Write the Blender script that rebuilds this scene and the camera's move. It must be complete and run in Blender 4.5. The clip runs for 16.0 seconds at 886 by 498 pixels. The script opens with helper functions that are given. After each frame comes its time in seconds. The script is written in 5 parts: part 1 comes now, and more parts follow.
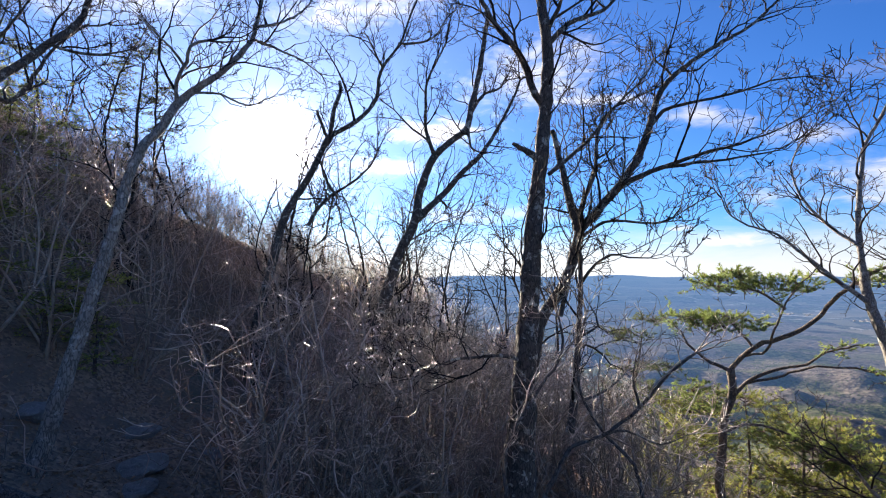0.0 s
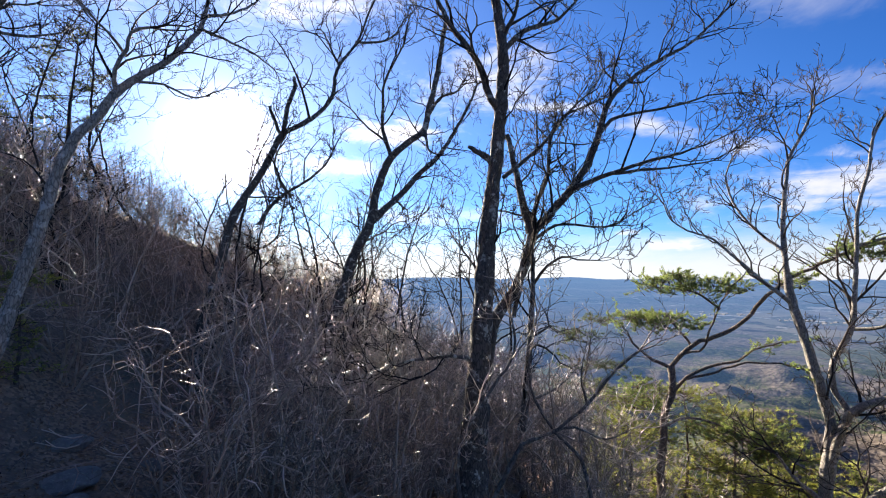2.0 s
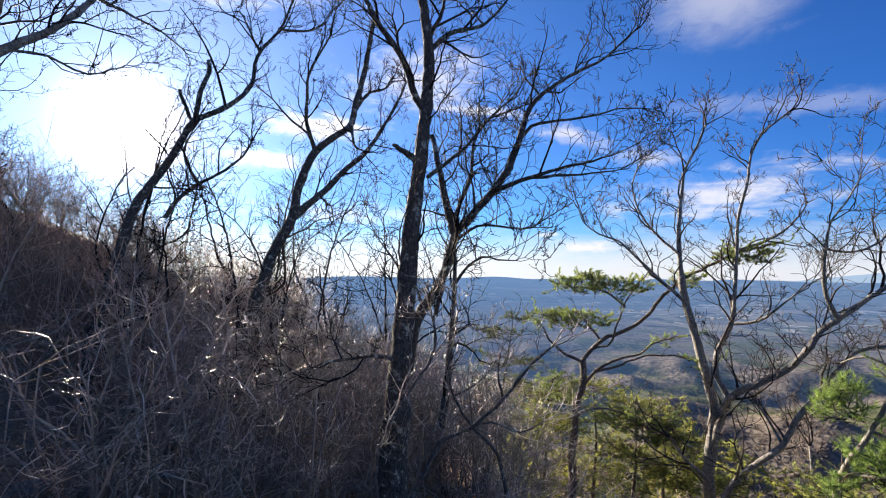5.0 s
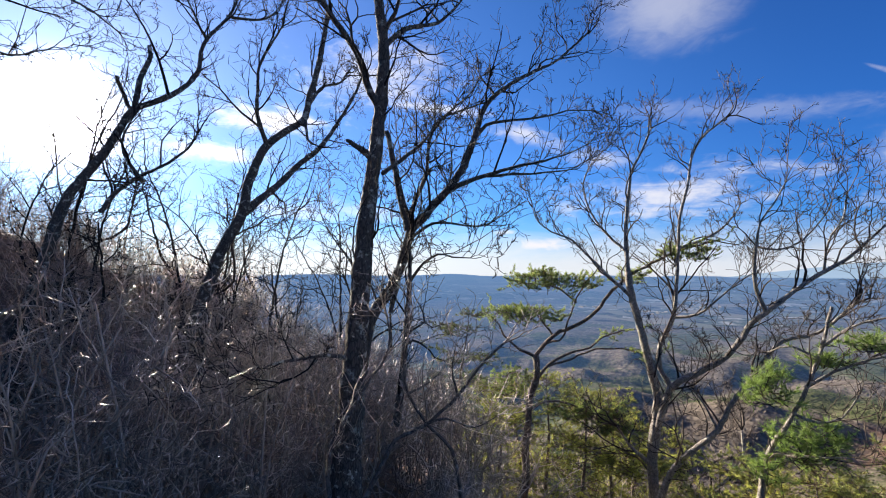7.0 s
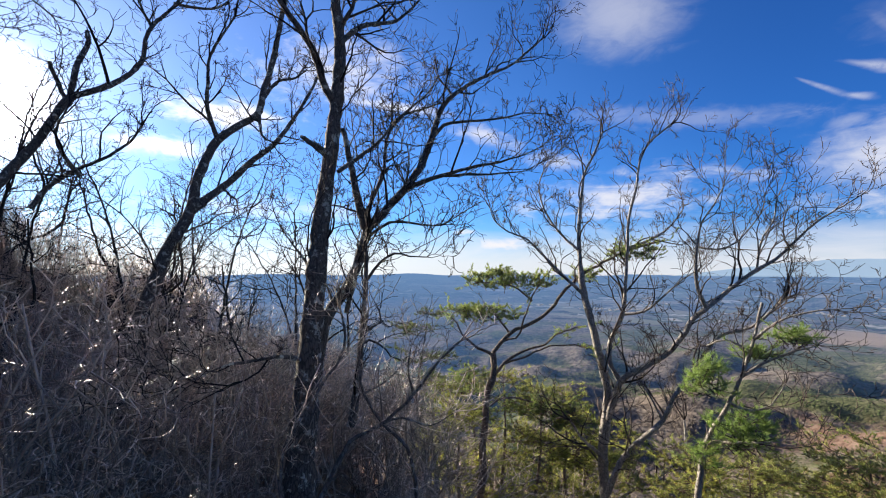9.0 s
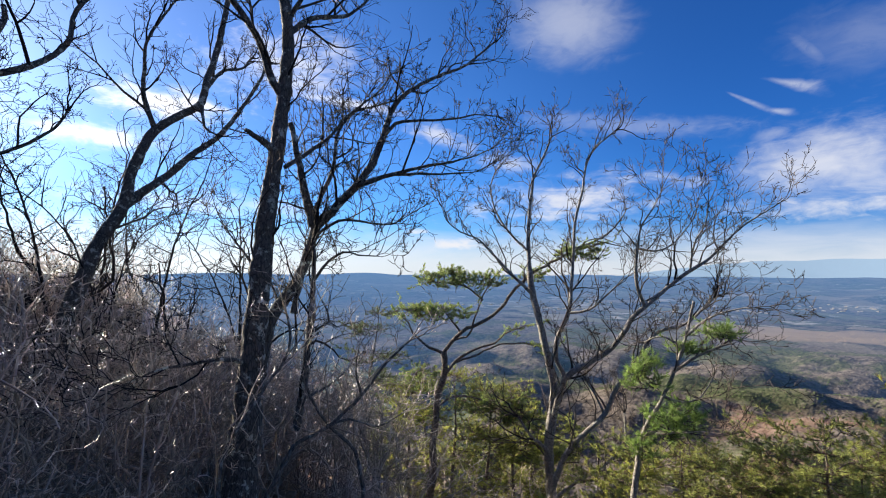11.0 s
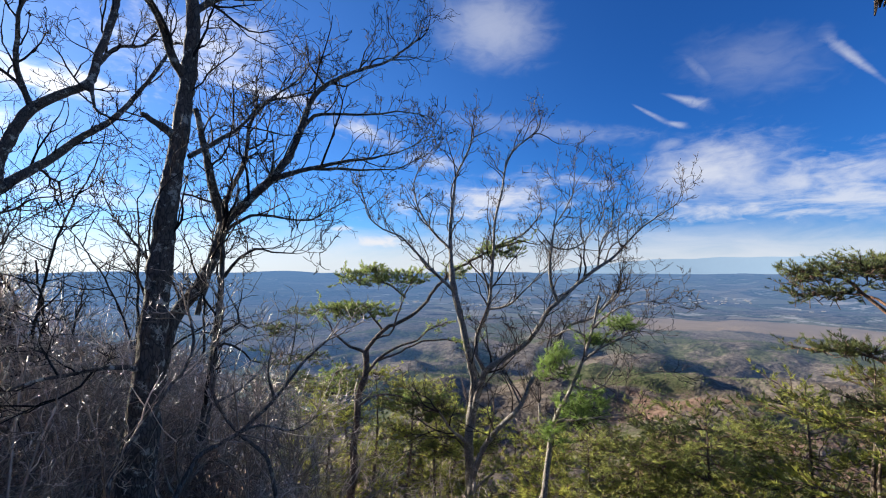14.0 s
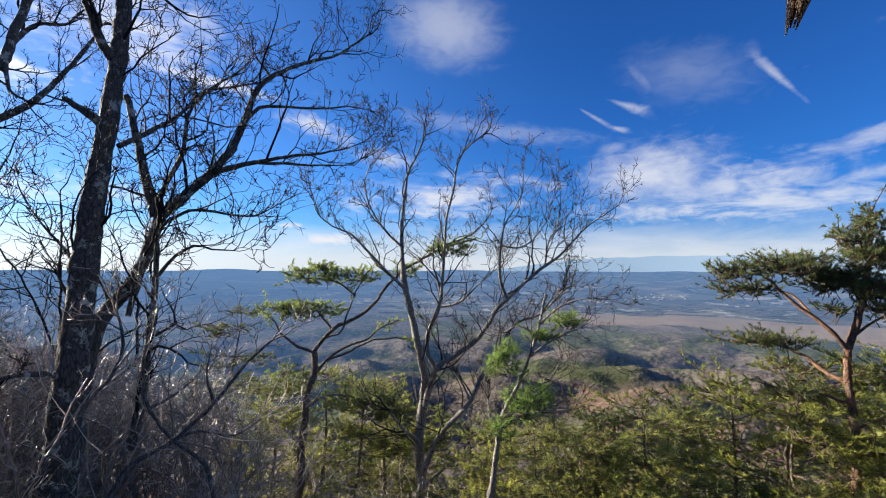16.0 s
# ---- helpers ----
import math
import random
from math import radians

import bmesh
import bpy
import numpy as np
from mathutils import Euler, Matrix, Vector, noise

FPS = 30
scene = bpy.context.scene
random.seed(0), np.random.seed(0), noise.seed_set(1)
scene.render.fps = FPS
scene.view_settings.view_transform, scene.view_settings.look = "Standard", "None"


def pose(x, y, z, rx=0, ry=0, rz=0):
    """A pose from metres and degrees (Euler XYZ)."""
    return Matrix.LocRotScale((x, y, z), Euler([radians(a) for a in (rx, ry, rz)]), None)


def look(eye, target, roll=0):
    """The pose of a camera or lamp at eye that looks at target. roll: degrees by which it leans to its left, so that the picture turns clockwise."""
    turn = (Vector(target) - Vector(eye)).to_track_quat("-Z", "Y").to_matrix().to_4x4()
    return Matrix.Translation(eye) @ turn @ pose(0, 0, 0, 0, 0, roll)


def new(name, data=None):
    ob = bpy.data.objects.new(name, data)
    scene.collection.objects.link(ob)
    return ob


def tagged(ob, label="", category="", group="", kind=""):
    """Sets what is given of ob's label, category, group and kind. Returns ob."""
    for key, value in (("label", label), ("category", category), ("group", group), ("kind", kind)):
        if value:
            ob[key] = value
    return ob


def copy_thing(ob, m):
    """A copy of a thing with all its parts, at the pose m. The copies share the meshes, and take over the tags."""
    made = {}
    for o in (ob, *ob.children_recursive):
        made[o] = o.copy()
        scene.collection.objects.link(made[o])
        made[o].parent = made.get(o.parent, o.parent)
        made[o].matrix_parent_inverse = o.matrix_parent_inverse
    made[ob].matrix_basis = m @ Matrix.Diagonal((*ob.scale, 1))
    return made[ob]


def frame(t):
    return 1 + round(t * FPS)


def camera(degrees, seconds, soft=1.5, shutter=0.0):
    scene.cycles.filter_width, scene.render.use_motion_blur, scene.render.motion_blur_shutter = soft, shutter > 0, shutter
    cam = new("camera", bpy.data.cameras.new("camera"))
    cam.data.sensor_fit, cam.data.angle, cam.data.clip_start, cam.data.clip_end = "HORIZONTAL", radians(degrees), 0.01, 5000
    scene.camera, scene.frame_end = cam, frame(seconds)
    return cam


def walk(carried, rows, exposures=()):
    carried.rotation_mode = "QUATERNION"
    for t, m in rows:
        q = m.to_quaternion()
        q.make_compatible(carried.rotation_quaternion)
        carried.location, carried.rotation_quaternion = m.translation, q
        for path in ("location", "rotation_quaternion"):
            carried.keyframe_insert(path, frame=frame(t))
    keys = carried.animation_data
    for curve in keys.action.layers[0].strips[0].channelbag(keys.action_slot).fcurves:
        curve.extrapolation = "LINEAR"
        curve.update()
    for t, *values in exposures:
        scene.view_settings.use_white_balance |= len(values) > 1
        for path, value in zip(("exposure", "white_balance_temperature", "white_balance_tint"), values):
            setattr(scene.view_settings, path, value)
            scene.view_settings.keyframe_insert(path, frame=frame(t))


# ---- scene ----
# -- camera and its way: a person turning on the spot at the edge of a mountain slope --
cam = camera(89.87, 16.0, soft=1.1)
ROWS = [
    (0.0, 0.000, -0.000, 1.600, 93.09, 0.10, 0.01),
    (0.5, -0.000, -0.002, 1.597, 93.16, 0.06, -1.26),
    (1.0, 0.003, -0.004, 1.595, 93.23, -0.03, -2.75),
    (1.5, 0.012, -0.007, 1.593, 93.30, -0.09, -4.13),
    (2.0, 0.025, -0.007, 1.591, 93.31, -0.11, -5.58),
    (2.5, 0.040, -0.005, 1.588, 93.29, -0.12, -6.85),
    (3.0, 0.054, -0.004, 1.587, 93.29, -0.22, -8.33),
    (3.5, 0.068, -0.003, 1.587, 93.29, -0.26, -9.69),
    (4.0, 0.083, -0.004, 1.588, 93.30, -0.36, -11.39),
    (6.5, 0.156, -0.001, 1.592, 92.99, -0.29, -19.27),
    (7.0, 0.166, -0.008, 1.591, 92.93, -0.20, -20.34),
    (7.5, 0.176, -0.018, 1.590, 92.94, -0.15, -21.45),
    (8.0, 0.187, -0.030, 1.588, 92.90, -0.14, -22.80),
    (8.5, 0.197, -0.043, 1.586, 92.89, -0.09, -24.07),
    (9.0, 0.211, -0.056, 1.585, 92.87, -0.07, -25.49),
    (11.5, 0.281, -0.080, 1.582, 92.81, -0.37, -33.11),
    (12.0, 0.295, -0.088, 1.582, 92.79, -0.39, -34.75),
    (12.5, 0.309, -0.094, 1.582, 92.80, -0.28, -36.29),
    (13.0, 0.320, -0.100, 1.582, 92.72, -0.28, -38.17),
    (13.5, 0.330, -0.104, 1.581, 92.65, -0.23, -39.64),
    (14.0, 0.343, -0.109, 1.580, 92.57, -0.15, -41.14),
    (14.5, 0.355, -0.113, 1.580, 92.50, -0.07, -42.52),
    (15.0, 0.364, -0.120, 1.581, 92.42, -0.04, -44.19),
    (15.5, 0.371, -0.127, 1.582, 92.33, -0.09, -45.75),
    (16.0, 0.379, -0.136, 1.580, 92.33, -0.16, -47.26),
]
EXPOSURE = [(0.0, 1.93, 6850, 14), (4.0, 1.85, 6850, 14), (6.5, 1.72, 6750, 13), (9.0, 1.68, 6700, 12), (12.5, 1.58, 6500, 10), (16.0, 1.58, 6500, 10)]
walk(cam, [(t, pose(x, y, z, rx, ry, rz)) for t, x, y, z, rx, ry, rz in ROWS], EXPOSURE)

# -- light: a low winter sun and a clear sky with thin clouds --
SUN_AZ, SUN_EL = radians(-20.9), radians(15.0)
SUN_DIR = Vector((math.sin(SUN_AZ) * math.cos(SUN_EL), math.cos(SUN_AZ) * math.cos(SUN_EL), math.sin(SUN_EL)))
SKY_STRENGTH, SUN_STRENGTH = 0.045, 5.0

sun_lamp = bpy.data.lights.new("sun", "SUN")
sun_lamp.energy, sun_lamp.angle, sun_lamp.color = SUN_STRENGTH, radians(0.6), (1.0, 0.9, 0.76)
sun = new("sun", sun_lamp)
sun.matrix_world = look((0, 0, 60), Vector((0, 0, 60)) - SUN_DIR)


class Nodes:
    """Short hand for wiring nodes."""

    def __init__(self, tree):
        self.tree = tree

    def add(self, kind, operation=None):
        n = self.tree.nodes.new(kind)
        if operation:
            n.operation = operation
        return n

    def link(self, a, b):
        self.tree.links.new(a, b)

    def put(self, socket, value):
        if isinstance(value, bpy.types.NodeSocket):
            self.link(value, socket)
        else:
            socket.default_value = value

    def math(self, op, a, b=0.0, c=0.0, clamp=False):
        n = self.add("ShaderNodeMath", op)
        n.use_clamp = clamp
        self.put(n.inputs[0], a), self.put(n.inputs[1], b), self.put(n.inputs[2], c)
        return n.outputs[0]

    def range(self, value, a, b, c=0.0, d=1.0):
        n = self.add("ShaderNodeMapRange")
        n.interpolation_type = "SMOOTHSTEP"
        for i, v in enumerate((value, a, b, c, d)):
            self.put(n.inputs[i], v)
        return n.outputs[0]

    def noise(self, vector, scale, detail=4.0, rough=0.55, distort=0.0):
        n = self.add("ShaderNodeTexNoise")
        if vector is not None:
            self.link(vector, n.inputs["Vector"])
        n.inputs["Scale"].default_value, n.inputs["Detail"].default_value = scale, detail
        n.inputs["Roughness"].default_value, n.inputs["Distortion"].default_value = rough, distort
        return n.outputs["Fac"]

    def mix(self, fac, a, b, blend="MIX"):
        n = self.add("ShaderNodeMix")
        n.data_type, n.blend_type = "RGBA", blend
        self.put(n.inputs[0], fac)
        for socket, value in ((n.inputs[6], a), (n.inputs[7], b)):
            self.put(socket, value if isinstance(value, bpy.types.NodeSocket) else (*value, 1.0))
        return n.outputs[2]

    def xyz(self, x, y, z=0.0):
        n = self.add("ShaderNodeCombineXYZ")
        for i, v in enumerate((x, y, z)):
            self.put(n.inputs[i], v)
        return n.outputs[0]


def make_world():
    world = bpy.data.worlds.new("sky")
    scene.world = world
    world.use_nodes = True
    world.node_tree.nodes.clear()
    k = Nodes(world.node_tree)
    sky = k.add("ShaderNodeTexSky")
    sky.sky_type, sky.sun_disc, sky.sun_elevation, sky.sun_rotation = "NISHITA", False, SUN_EL, SUN_AZ
    sky.altitude, sky.air_density, sky.dust_density, sky.ozone_density = 600.0, 1.0, 0.25, 4.0
    way = k.add("ShaderNodeTexCoord").outputs["Generated"]
    part_xyz = k.add("ShaderNodeSeparateXYZ")
    k.link(way, part_xyz.inputs[0])
    x, y, z = part_xyz.outputs
    az = k.math("MULTIPLY", k.math("ARCTAN2", x, y), 180 / math.pi)
    el = k.math("MULTIPLY", k.math("ARCSINE", z), 180 / math.pi)
    # thin clouds: streaky noise inside soft ellipses of the sky, in degrees
    streak = k.noise(k.xyz(k.math("MULTIPLY", az, 0.10), k.math("MULTIPLY", el, 0.42)), 1.0, 7.0, 0.62, 0.6)
    fibre = k.noise(k.xyz(k.math("MULTIPLY", az, 0.22), k.math("MULTIPLY", el, 0.5), 3.0), 1.0, 8.0, 0.66, 0.9)
    wisp = k.noise(k.xyz(k.math("MULTIPLY", az, 0.42), k.math("MULTIPLY", el, 0.8), 7.0), 1.0, 4.0, 0.5, 0.8)
    wob = k.math("ADD", k.math("MULTIPLY", k.math("SUBTRACT", fibre, 0.5), 1.3), k.math("MULTIPLY", k.math("SUBTRACT", wisp, 0.5), 1.2))

    def cloud(a0, e0, w, h, turn=0.0, power=1.0, low=0.42, high=0.7, texture=streak, ragged=1.0, taper=0.0):
        c, s = math.cos(radians(turn)), math.sin(radians(turn))
        da, de = k.math("SUBTRACT", az, a0), k.math("SUBTRACT", el, e0)
        u = k.math("ADD", k.math("MULTIPLY", da, c / w), k.math("MULTIPLY", de, s / w))
        v = k.math("ADD", k.math("MULTIPLY", da, -s / h), k.math("MULTIPLY", de, c / h))
        if taper:
            v = k.math("MULTIPLY", v, k.math("ADD", 1.0 + abs(taper) * 0.6, k.math("MULTIPLY", u, taper)))
        r = k.math("SQRT", k.math("ADD", k.math("MULTIPLY", u, u), k.math("MULTIPLY", v, v)))
        r = k.math("ADD", r, k.math("MULTIPLY", wob, ragged))
        return k.math("MULTIPLY", k.math("MULTIPLY", k.range(r, 1.05, 0.0), k.range(texture, low, high)), power)

    sheets = [
        cloud(47.5, 28.8, 9.5, 5.5, -8, 0.44, -1.0, 0.5, wisp, 0.35), cloud(72.5, 10.8, 9.5, 4.8, 4, 0.78, -0.15, 0.6, streak, 0.55), cloud(78.0, 8.6, 15.0, 3.2, 3, 0.7, 0.2, 0.62),
        cloud(82.0, 6.6, 20.0, 2.2, 0, 0.75, 0.30, 0.6), cloud(84.5, 19.5, 4.4, 0.95, -52, 0.62, 0.15, 0.7, fibre, 0.85, 1.3),
        cloud(76.5, 21.2, 8.5, 4.2, -12, 0.17, 0.1, 0.65, fibre, 0.6), cloud(71.6, 21.5, 2.8, 0.8, -48, 0.2, 0.1, 0.6, fibre, 0.7), cloud(70.3, 18.7, 3.2, 0.95, -24, 0.66, 0.15, 0.7, fibre, 0.8, -1.1),
        cloud(68.9, 16.4, 1.9, 0.65, -18, 0.6, 0.15, 0.7, fibre, 0.7, -0.8), cloud(66.6, 17.7, 3.4, 0.5, -34, 0.42, 0.15, 0.65, fibre, 0.6, -1.0),
        cloud(68.5, 14.2, 2.6, 1.0, 0, 0.3, 0.2, 0.6, fibre), cloud(91.0, 12.0, 9.0, 1.1, 14, 0.5, 0.2, 0.6),
        cloud(94.0, 9.3, 11.0, 1.0, 11, 0.5, 0.2, 0.6), cloud(33.0, 3.4, 6.8, 1.4, 0, 1.0, 0.15, 0.5, fibre),
        cloud(28.0, 5.0, 2.0, 0.5, 0, 0.85, 0.1, 0.45, fibre), cloud(27.0, 3.4, 3.2, 0.4, 0, 0.6, 0.1, 0.45, fibre),
        cloud(-1.0, 17.9, 8.5, 2.0, -2, 1.0, 0.22, 0.5), cloud(12.0, 24.0, 12.0, 4.6, 6, 0.7, 0.25, 0.6),
        cloud(20.0, 20.4, 9.0, 0.85, -5, 0.8, 0.2, 0.5), cloud(31.0, 17.0, 6.0, 1.5, -16, 0.7, 0.25, 0.6),
        cloud(-10.0, 31.0, 14.0, 2.6, 10, 0.6, 0.25, 0.6), cloud(48.0, 8.8, 17.0, 3.6, 4, 0.85, 0.3, 0.62),
        cloud(40.0, 13.6, 5.0, 1.4, -10, 0.6, 0.25, 0.55, fibre), cloud(54.0, 17.2, 20.0, 1.5, -9, 0.22, 0.1, 0.6),
        cloud(4.0, 7.5, 14.0, 2.0, 0, 0.6, 0.3, 0.6), cloud(-6.0, 13.5, 9.0, 1.6, 0, 0.8, 0.25, 0.55),
        cloud(-40.0, 27.0, 22.0, 3.5, 14, 0.55, 0.3, 0.6), cloud(140.0, 25.0, 40.0, 8.0, 5, 0.5, 0.3, 0.6),
        cloud(-130.0, 20.0, 40.0, 7.0, -5, 0.5, 0.3, 0.6),
        # unseen clouds behind and left of the viewer, added to brighten the fill light
        cloud(168.0, 42.0, 50.0, 14.0, 8, 0.6, 0.25, 0.6), cloud(-95.0, 38.0, 34.0, 9.0, 10, 0.5, 0.3, 0.6),
    ]
    cover = sheets[0]
    for sheet in sheets[1:]:
        cover = k.math("MAXIMUM", cover, sheet)
    # the low bank of haze along the horizon
    bank = k.math("MULTIPLY", k.range(k.math("ADD", el, k.math("MULTIPLY", k.math("SUBTRACT", streak, 0.5), 5.0)), 7.0, 0.5), 0.8)
    cover = k.math("MAXIMUM", cover, bank, clamp=True)
    # the aureole of the sun, widened to stand in for lens glare painted into the sky
    dot = k.add("ShaderNodeVectorMath", operation="DOT_PRODUCT")
    k.link(way, dot.inputs[0])
    dot.inputs[1].default_value = SUN_DIR
    near = k.math("MAXIMUM", dot.outputs["Value"], 0.0)
    core = k.math("MULTIPLY", k.math("POWER", near, 900.0), 30.0)
    halo = k.math("MULTIPLY", k.math("POWER", near, 60.0), 0.42)
    wide = k.math("MULTIPLY", k.math("POWER", near, 9.0), 0.23)
    deep = k.mix(1.0, sky.outputs[0], SKY_TINT, "MULTIPLY")
    deep = k.mix(k.math("MULTIPLY", k.range(dot.outputs["Value"], 0.75, 0.1), k.range(dot.outputs["Value"], -0.85, -0.35)), deep, k.mix(1.0, deep, (0.50, 0.75, 0.90), "MULTIPLY"))
    lit = k.math("ADD", 6.5, k.math("MULTIPLY", k.math("POWER", near, 6.0), 3.0))
    white = k.add("ShaderNodeVectorMath", operation="SCALE")
    white.inputs[0].default_value = (0.96, 0.98, 1.04)
    k.put(white.inputs["Scale"], lit)
    colour = k.mix(cover, deep, white.outputs[0])
    glow = k.add("ShaderNodeVectorMath", operation="SCALE")
    glow.inputs[0].default_value = (6.6, 6.5, 6.3)
    k.put(glow.inputs["Scale"], k.math("ADD", core, k.math("ADD", halo, wide)))
    total = k.add("ShaderNodeVectorMath", operation="ADD")
    k.link(colour, total.inputs[0]), k.link(glow.outputs[0], total.inputs[1])
    back = k.add("ShaderNodeBackground")
    back.inputs["Strength"].default_value = SKY_STRENGTH
    k.link(total.outputs[0], back.inputs["Color"])
    k.link(back.outputs[0], k.add("ShaderNodeOutputWorld").inputs[0])


SKY_TINT = (0.44, 0.835, 1.34)
make_world()


# -- materials --
def material(name, roughness=0.8):
    m = bpy.data.materials.new(name)
    m.use_nodes = True
    k = Nodes(m.node_tree)
    bsdf = m.node_tree.nodes["Principled BSDF"]
    bsdf.inputs["Roughness"].default_value = roughness
    bsdf.inputs["Specular IOR Level"].default_value = 0.35
    return m, k, bsdf


def bump(k, bsdf, height, strength, distance):
    b = k.add("ShaderNodeBump")
    b.inputs["Strength"].default_value, b.inputs["Distance"].default_value = strength, distance
    k.link(height, b.inputs["Height"])
    k.link(b.outputs[0], bsdf.inputs["Normal"])


def bark(name, dark, mid, pale, lichen=0.5, scale=1.0, warm=None):
    """Furrowed bark with plates, and pale lichen in patches."""
    m, k, bsdf = material(name, 0.85)
    co = k.add("ShaderNodeTexCoord").outputs["Object"]
    stretch = k.add("ShaderNodeMapping")
    stretch.inputs["Scale"].default_value = (1.0, 1.0, 0.28)
    k.link(co, stretch.inputs[0])
    v = stretch.outputs[0]
    plates = k.add("ShaderNodeTexVoronoi")
    plates.feature = "DISTANCE_TO_EDGE"
    plates.inputs["Scale"].default_value = 22.0 * scale
    bent = k.add("ShaderNodeVectorMath", operation="ADD")
    k.link(v, bent.inputs[0])
    k.put(bent.inputs[1], k.xyz(k.math("MULTIPLY", k.noise(v, 9.0 * scale), 0.12), k.math("MULTIPLY", k.noise(v, 7.0 * scale), 0.12)))
    k.link(bent.outputs[0], plates.inputs["Vector"])
    crack = k.range(plates.outputs["Distance"], 0.0, 0.16)
    grain = k.noise(v, 60.0 * scale, 5.0, 0.65)
    patch = k.range(k.noise(co, 5.5 * scale, 6.0, 0.7), 0.55, 0.62)
    base = k.mix(grain, dark, mid)
    base = k.mix(k.math("MULTIPLY", k.math("SUBTRACT", 1.0, crack), 0.75), base, [c * 0.4 for c in dark])
    if warm:
        base = k.mix(k.range(k.noise(co, 2.0, 3.0), 0.4, 0.6), base, warm)
    col = k.mix(k.math("MULTIPLY", patch, lichen), base, pale)
    k.link(col, bsdf.inputs["Base Color"])
    bump(k, bsdf, k.math("ADD", k.math("MULTIPLY", crack, 0.8), k.math("MULTIPLY", grain, 0.4)), 0.9, 0.02 / scale)
    return m


def twig_material(name, dark, pale, gloss=0.55, sheen=0.12):
    m, k, bsdf = material(name, gloss)
    bsdf.inputs["Specular IOR Level"].default_value = sheen
    geo = k.add("ShaderNodeNewGeometry").outputs["Random Per Island"]
    co = k.add("ShaderNodeTexCoord").outputs["Object"]
    col = k.mix(k.range(k.math("ADD", geo, k.math("MULTIPLY", k.noise(co, 5.0, 3.0), 0.5)), 0.6, 1.15), dark, pale)
    k.link(col, bsdf.inputs["Base Color"])
    bump(k, bsdf, k.noise(co, 90.0, 3.0), 0.4, 0.004)
    return m


def leafy(name, dark, bright, translucent=0.35, brown=None):
    """Needles or leaves: colour varies leaf by leaf and clump by clump; some light passes through."""
    m, k, bsdf = material(name, 0.5)
    one = k.add("ShaderNodeNewGeometry").outputs["Random Per Island"]
    each = k.add("ShaderNodeObjectInfo").outputs["Random"]
    co = k.add("ShaderNodeTexCoord").outputs["Object"]
    clump = k.range(k.noise(co, 2.4, 4.0), 0.38, 0.62)
    f = k.math("ADD", k.math("MULTIPLY", one, 0.3), k.math("ADD", k.math("MULTIPLY", clump, 0.55), k.math("MULTIPLY", each, 0.15)))
    col = k.mix(f, dark, bright)
    if brown:
        col = k.mix(k.range(one, 0.9, 0.93), col, brown)
    k.link(col, bsdf.inputs["Base Color"])
    thin = k.add("ShaderNodeBsdfTranslucent")
    k.link(col, thin.inputs["Color"])
    both = k.add("ShaderNodeMixShader")
    both.inputs[0].default_value = translucent
    k.link(bsdf.outputs[0], both.inputs[1]), k.link(thin.outputs[0], both.inputs[2])
    k.link(both.outputs[0], m.node_tree.nodes["Material Output"].inputs[0])
    return m


OAK_BARK = bark("oak_bark", (0.055, 0.046, 0.038), (0.17, 0.145, 0.12), (0.44, 0.45, 0.39), 0.85, 1.0)
GREY_BARK = bark("grey_bark", (0.07, 0.06, 0.05), (0.17, 0.15, 0.13), (0.34, 0.34, 0.31), 0.6, 1.2)
ASH_BARK = bark("ash_bark", (0.19, 0.17, 0.145), (0.46, 0.42, 0.365), (0.58, 0.56, 0.50), 0.6, 1.2)
PALE_BARK = bark("pale_bark", (0.17, 0.15, 0.125), (0.40, 0.36, 0.305), (0.52, 0.50, 0.44), 0.6, 1.1)
PINE_BARK = bark("pine_bark", (0.08, 0.06, 0.048), (0.25, 0.19, 0.145), (0.34, 0.31, 0.27), 0.5, 1.0)
RED_BARK = bark("red_pine_bark", (0.07, 0.04, 0.028), (0.23, 0.14, 0.09), (0.28, 0.22, 0.17), 0.5, 1.3, (0.25, 0.13, 0.075))
DEAD_WOOD = bark("dead_wood", (0.10, 0.06, 0.035), (0.36, 0.24, 0.14), (0.42, 0.34, 0.25), 0.5, 2.0)
OAK_TWIGS = twig_material("oak_twigs", (0.016, 0.013, 0.012), (0.05, 0.04, 0.034), 0.75)
ASH_TWIGS = twig_material("ash_twigs", (0.03, 0.024, 0.02), (0.10, 0.08, 0.065), 0.8)
BRUSH_TWIGS = twig_material("brush_twigs", (0.165, 0.126, 0.092), (0.58, 0.465, 0.355), 0.43, 0.5)
BRUSH_RED = twig_material("reddish_brush_twigs", (0.17, 0.117, 0.083), (0.56, 0.41, 0.31), 0.43, 0.5)
NEEDLES = leafy("pine_needles", (0.07, 0.09, 0.024), (0.54, 0.56, 0.125), 0.62, (0.2, 0.13, 0.04))
NEEDLES_DARK = leafy("dark_pine_needles", (0.055, 0.075, 0.03), (0.22, 0.25, 0.09), 0.4, (0.12, 0.09, 0.03))
NEEDLES_MID = leafy("green_pine_needles", (0.06, 0.085, 0.028), (0.50, 0.53, 0.15), 0.52, (0.2, 0.13, 0.05))
NEEDLES_FLAT = leafy("olive_pine_needles", (0.065, 0.095, 0.03), (0.36, 0.44, 0.125), 0.6, (0.15, 0.10, 0.04))
NEEDLES_BRIGHT = leafy("bright_pine_needles", (0.13, 0.20, 0.045), (0.33, 0.45, 0.12), 0.5)
DRY_LEAF = leafy("dry_leaves", (0.16, 0.095, 0.055), (0.42, 0.28, 0.17), 0.25)
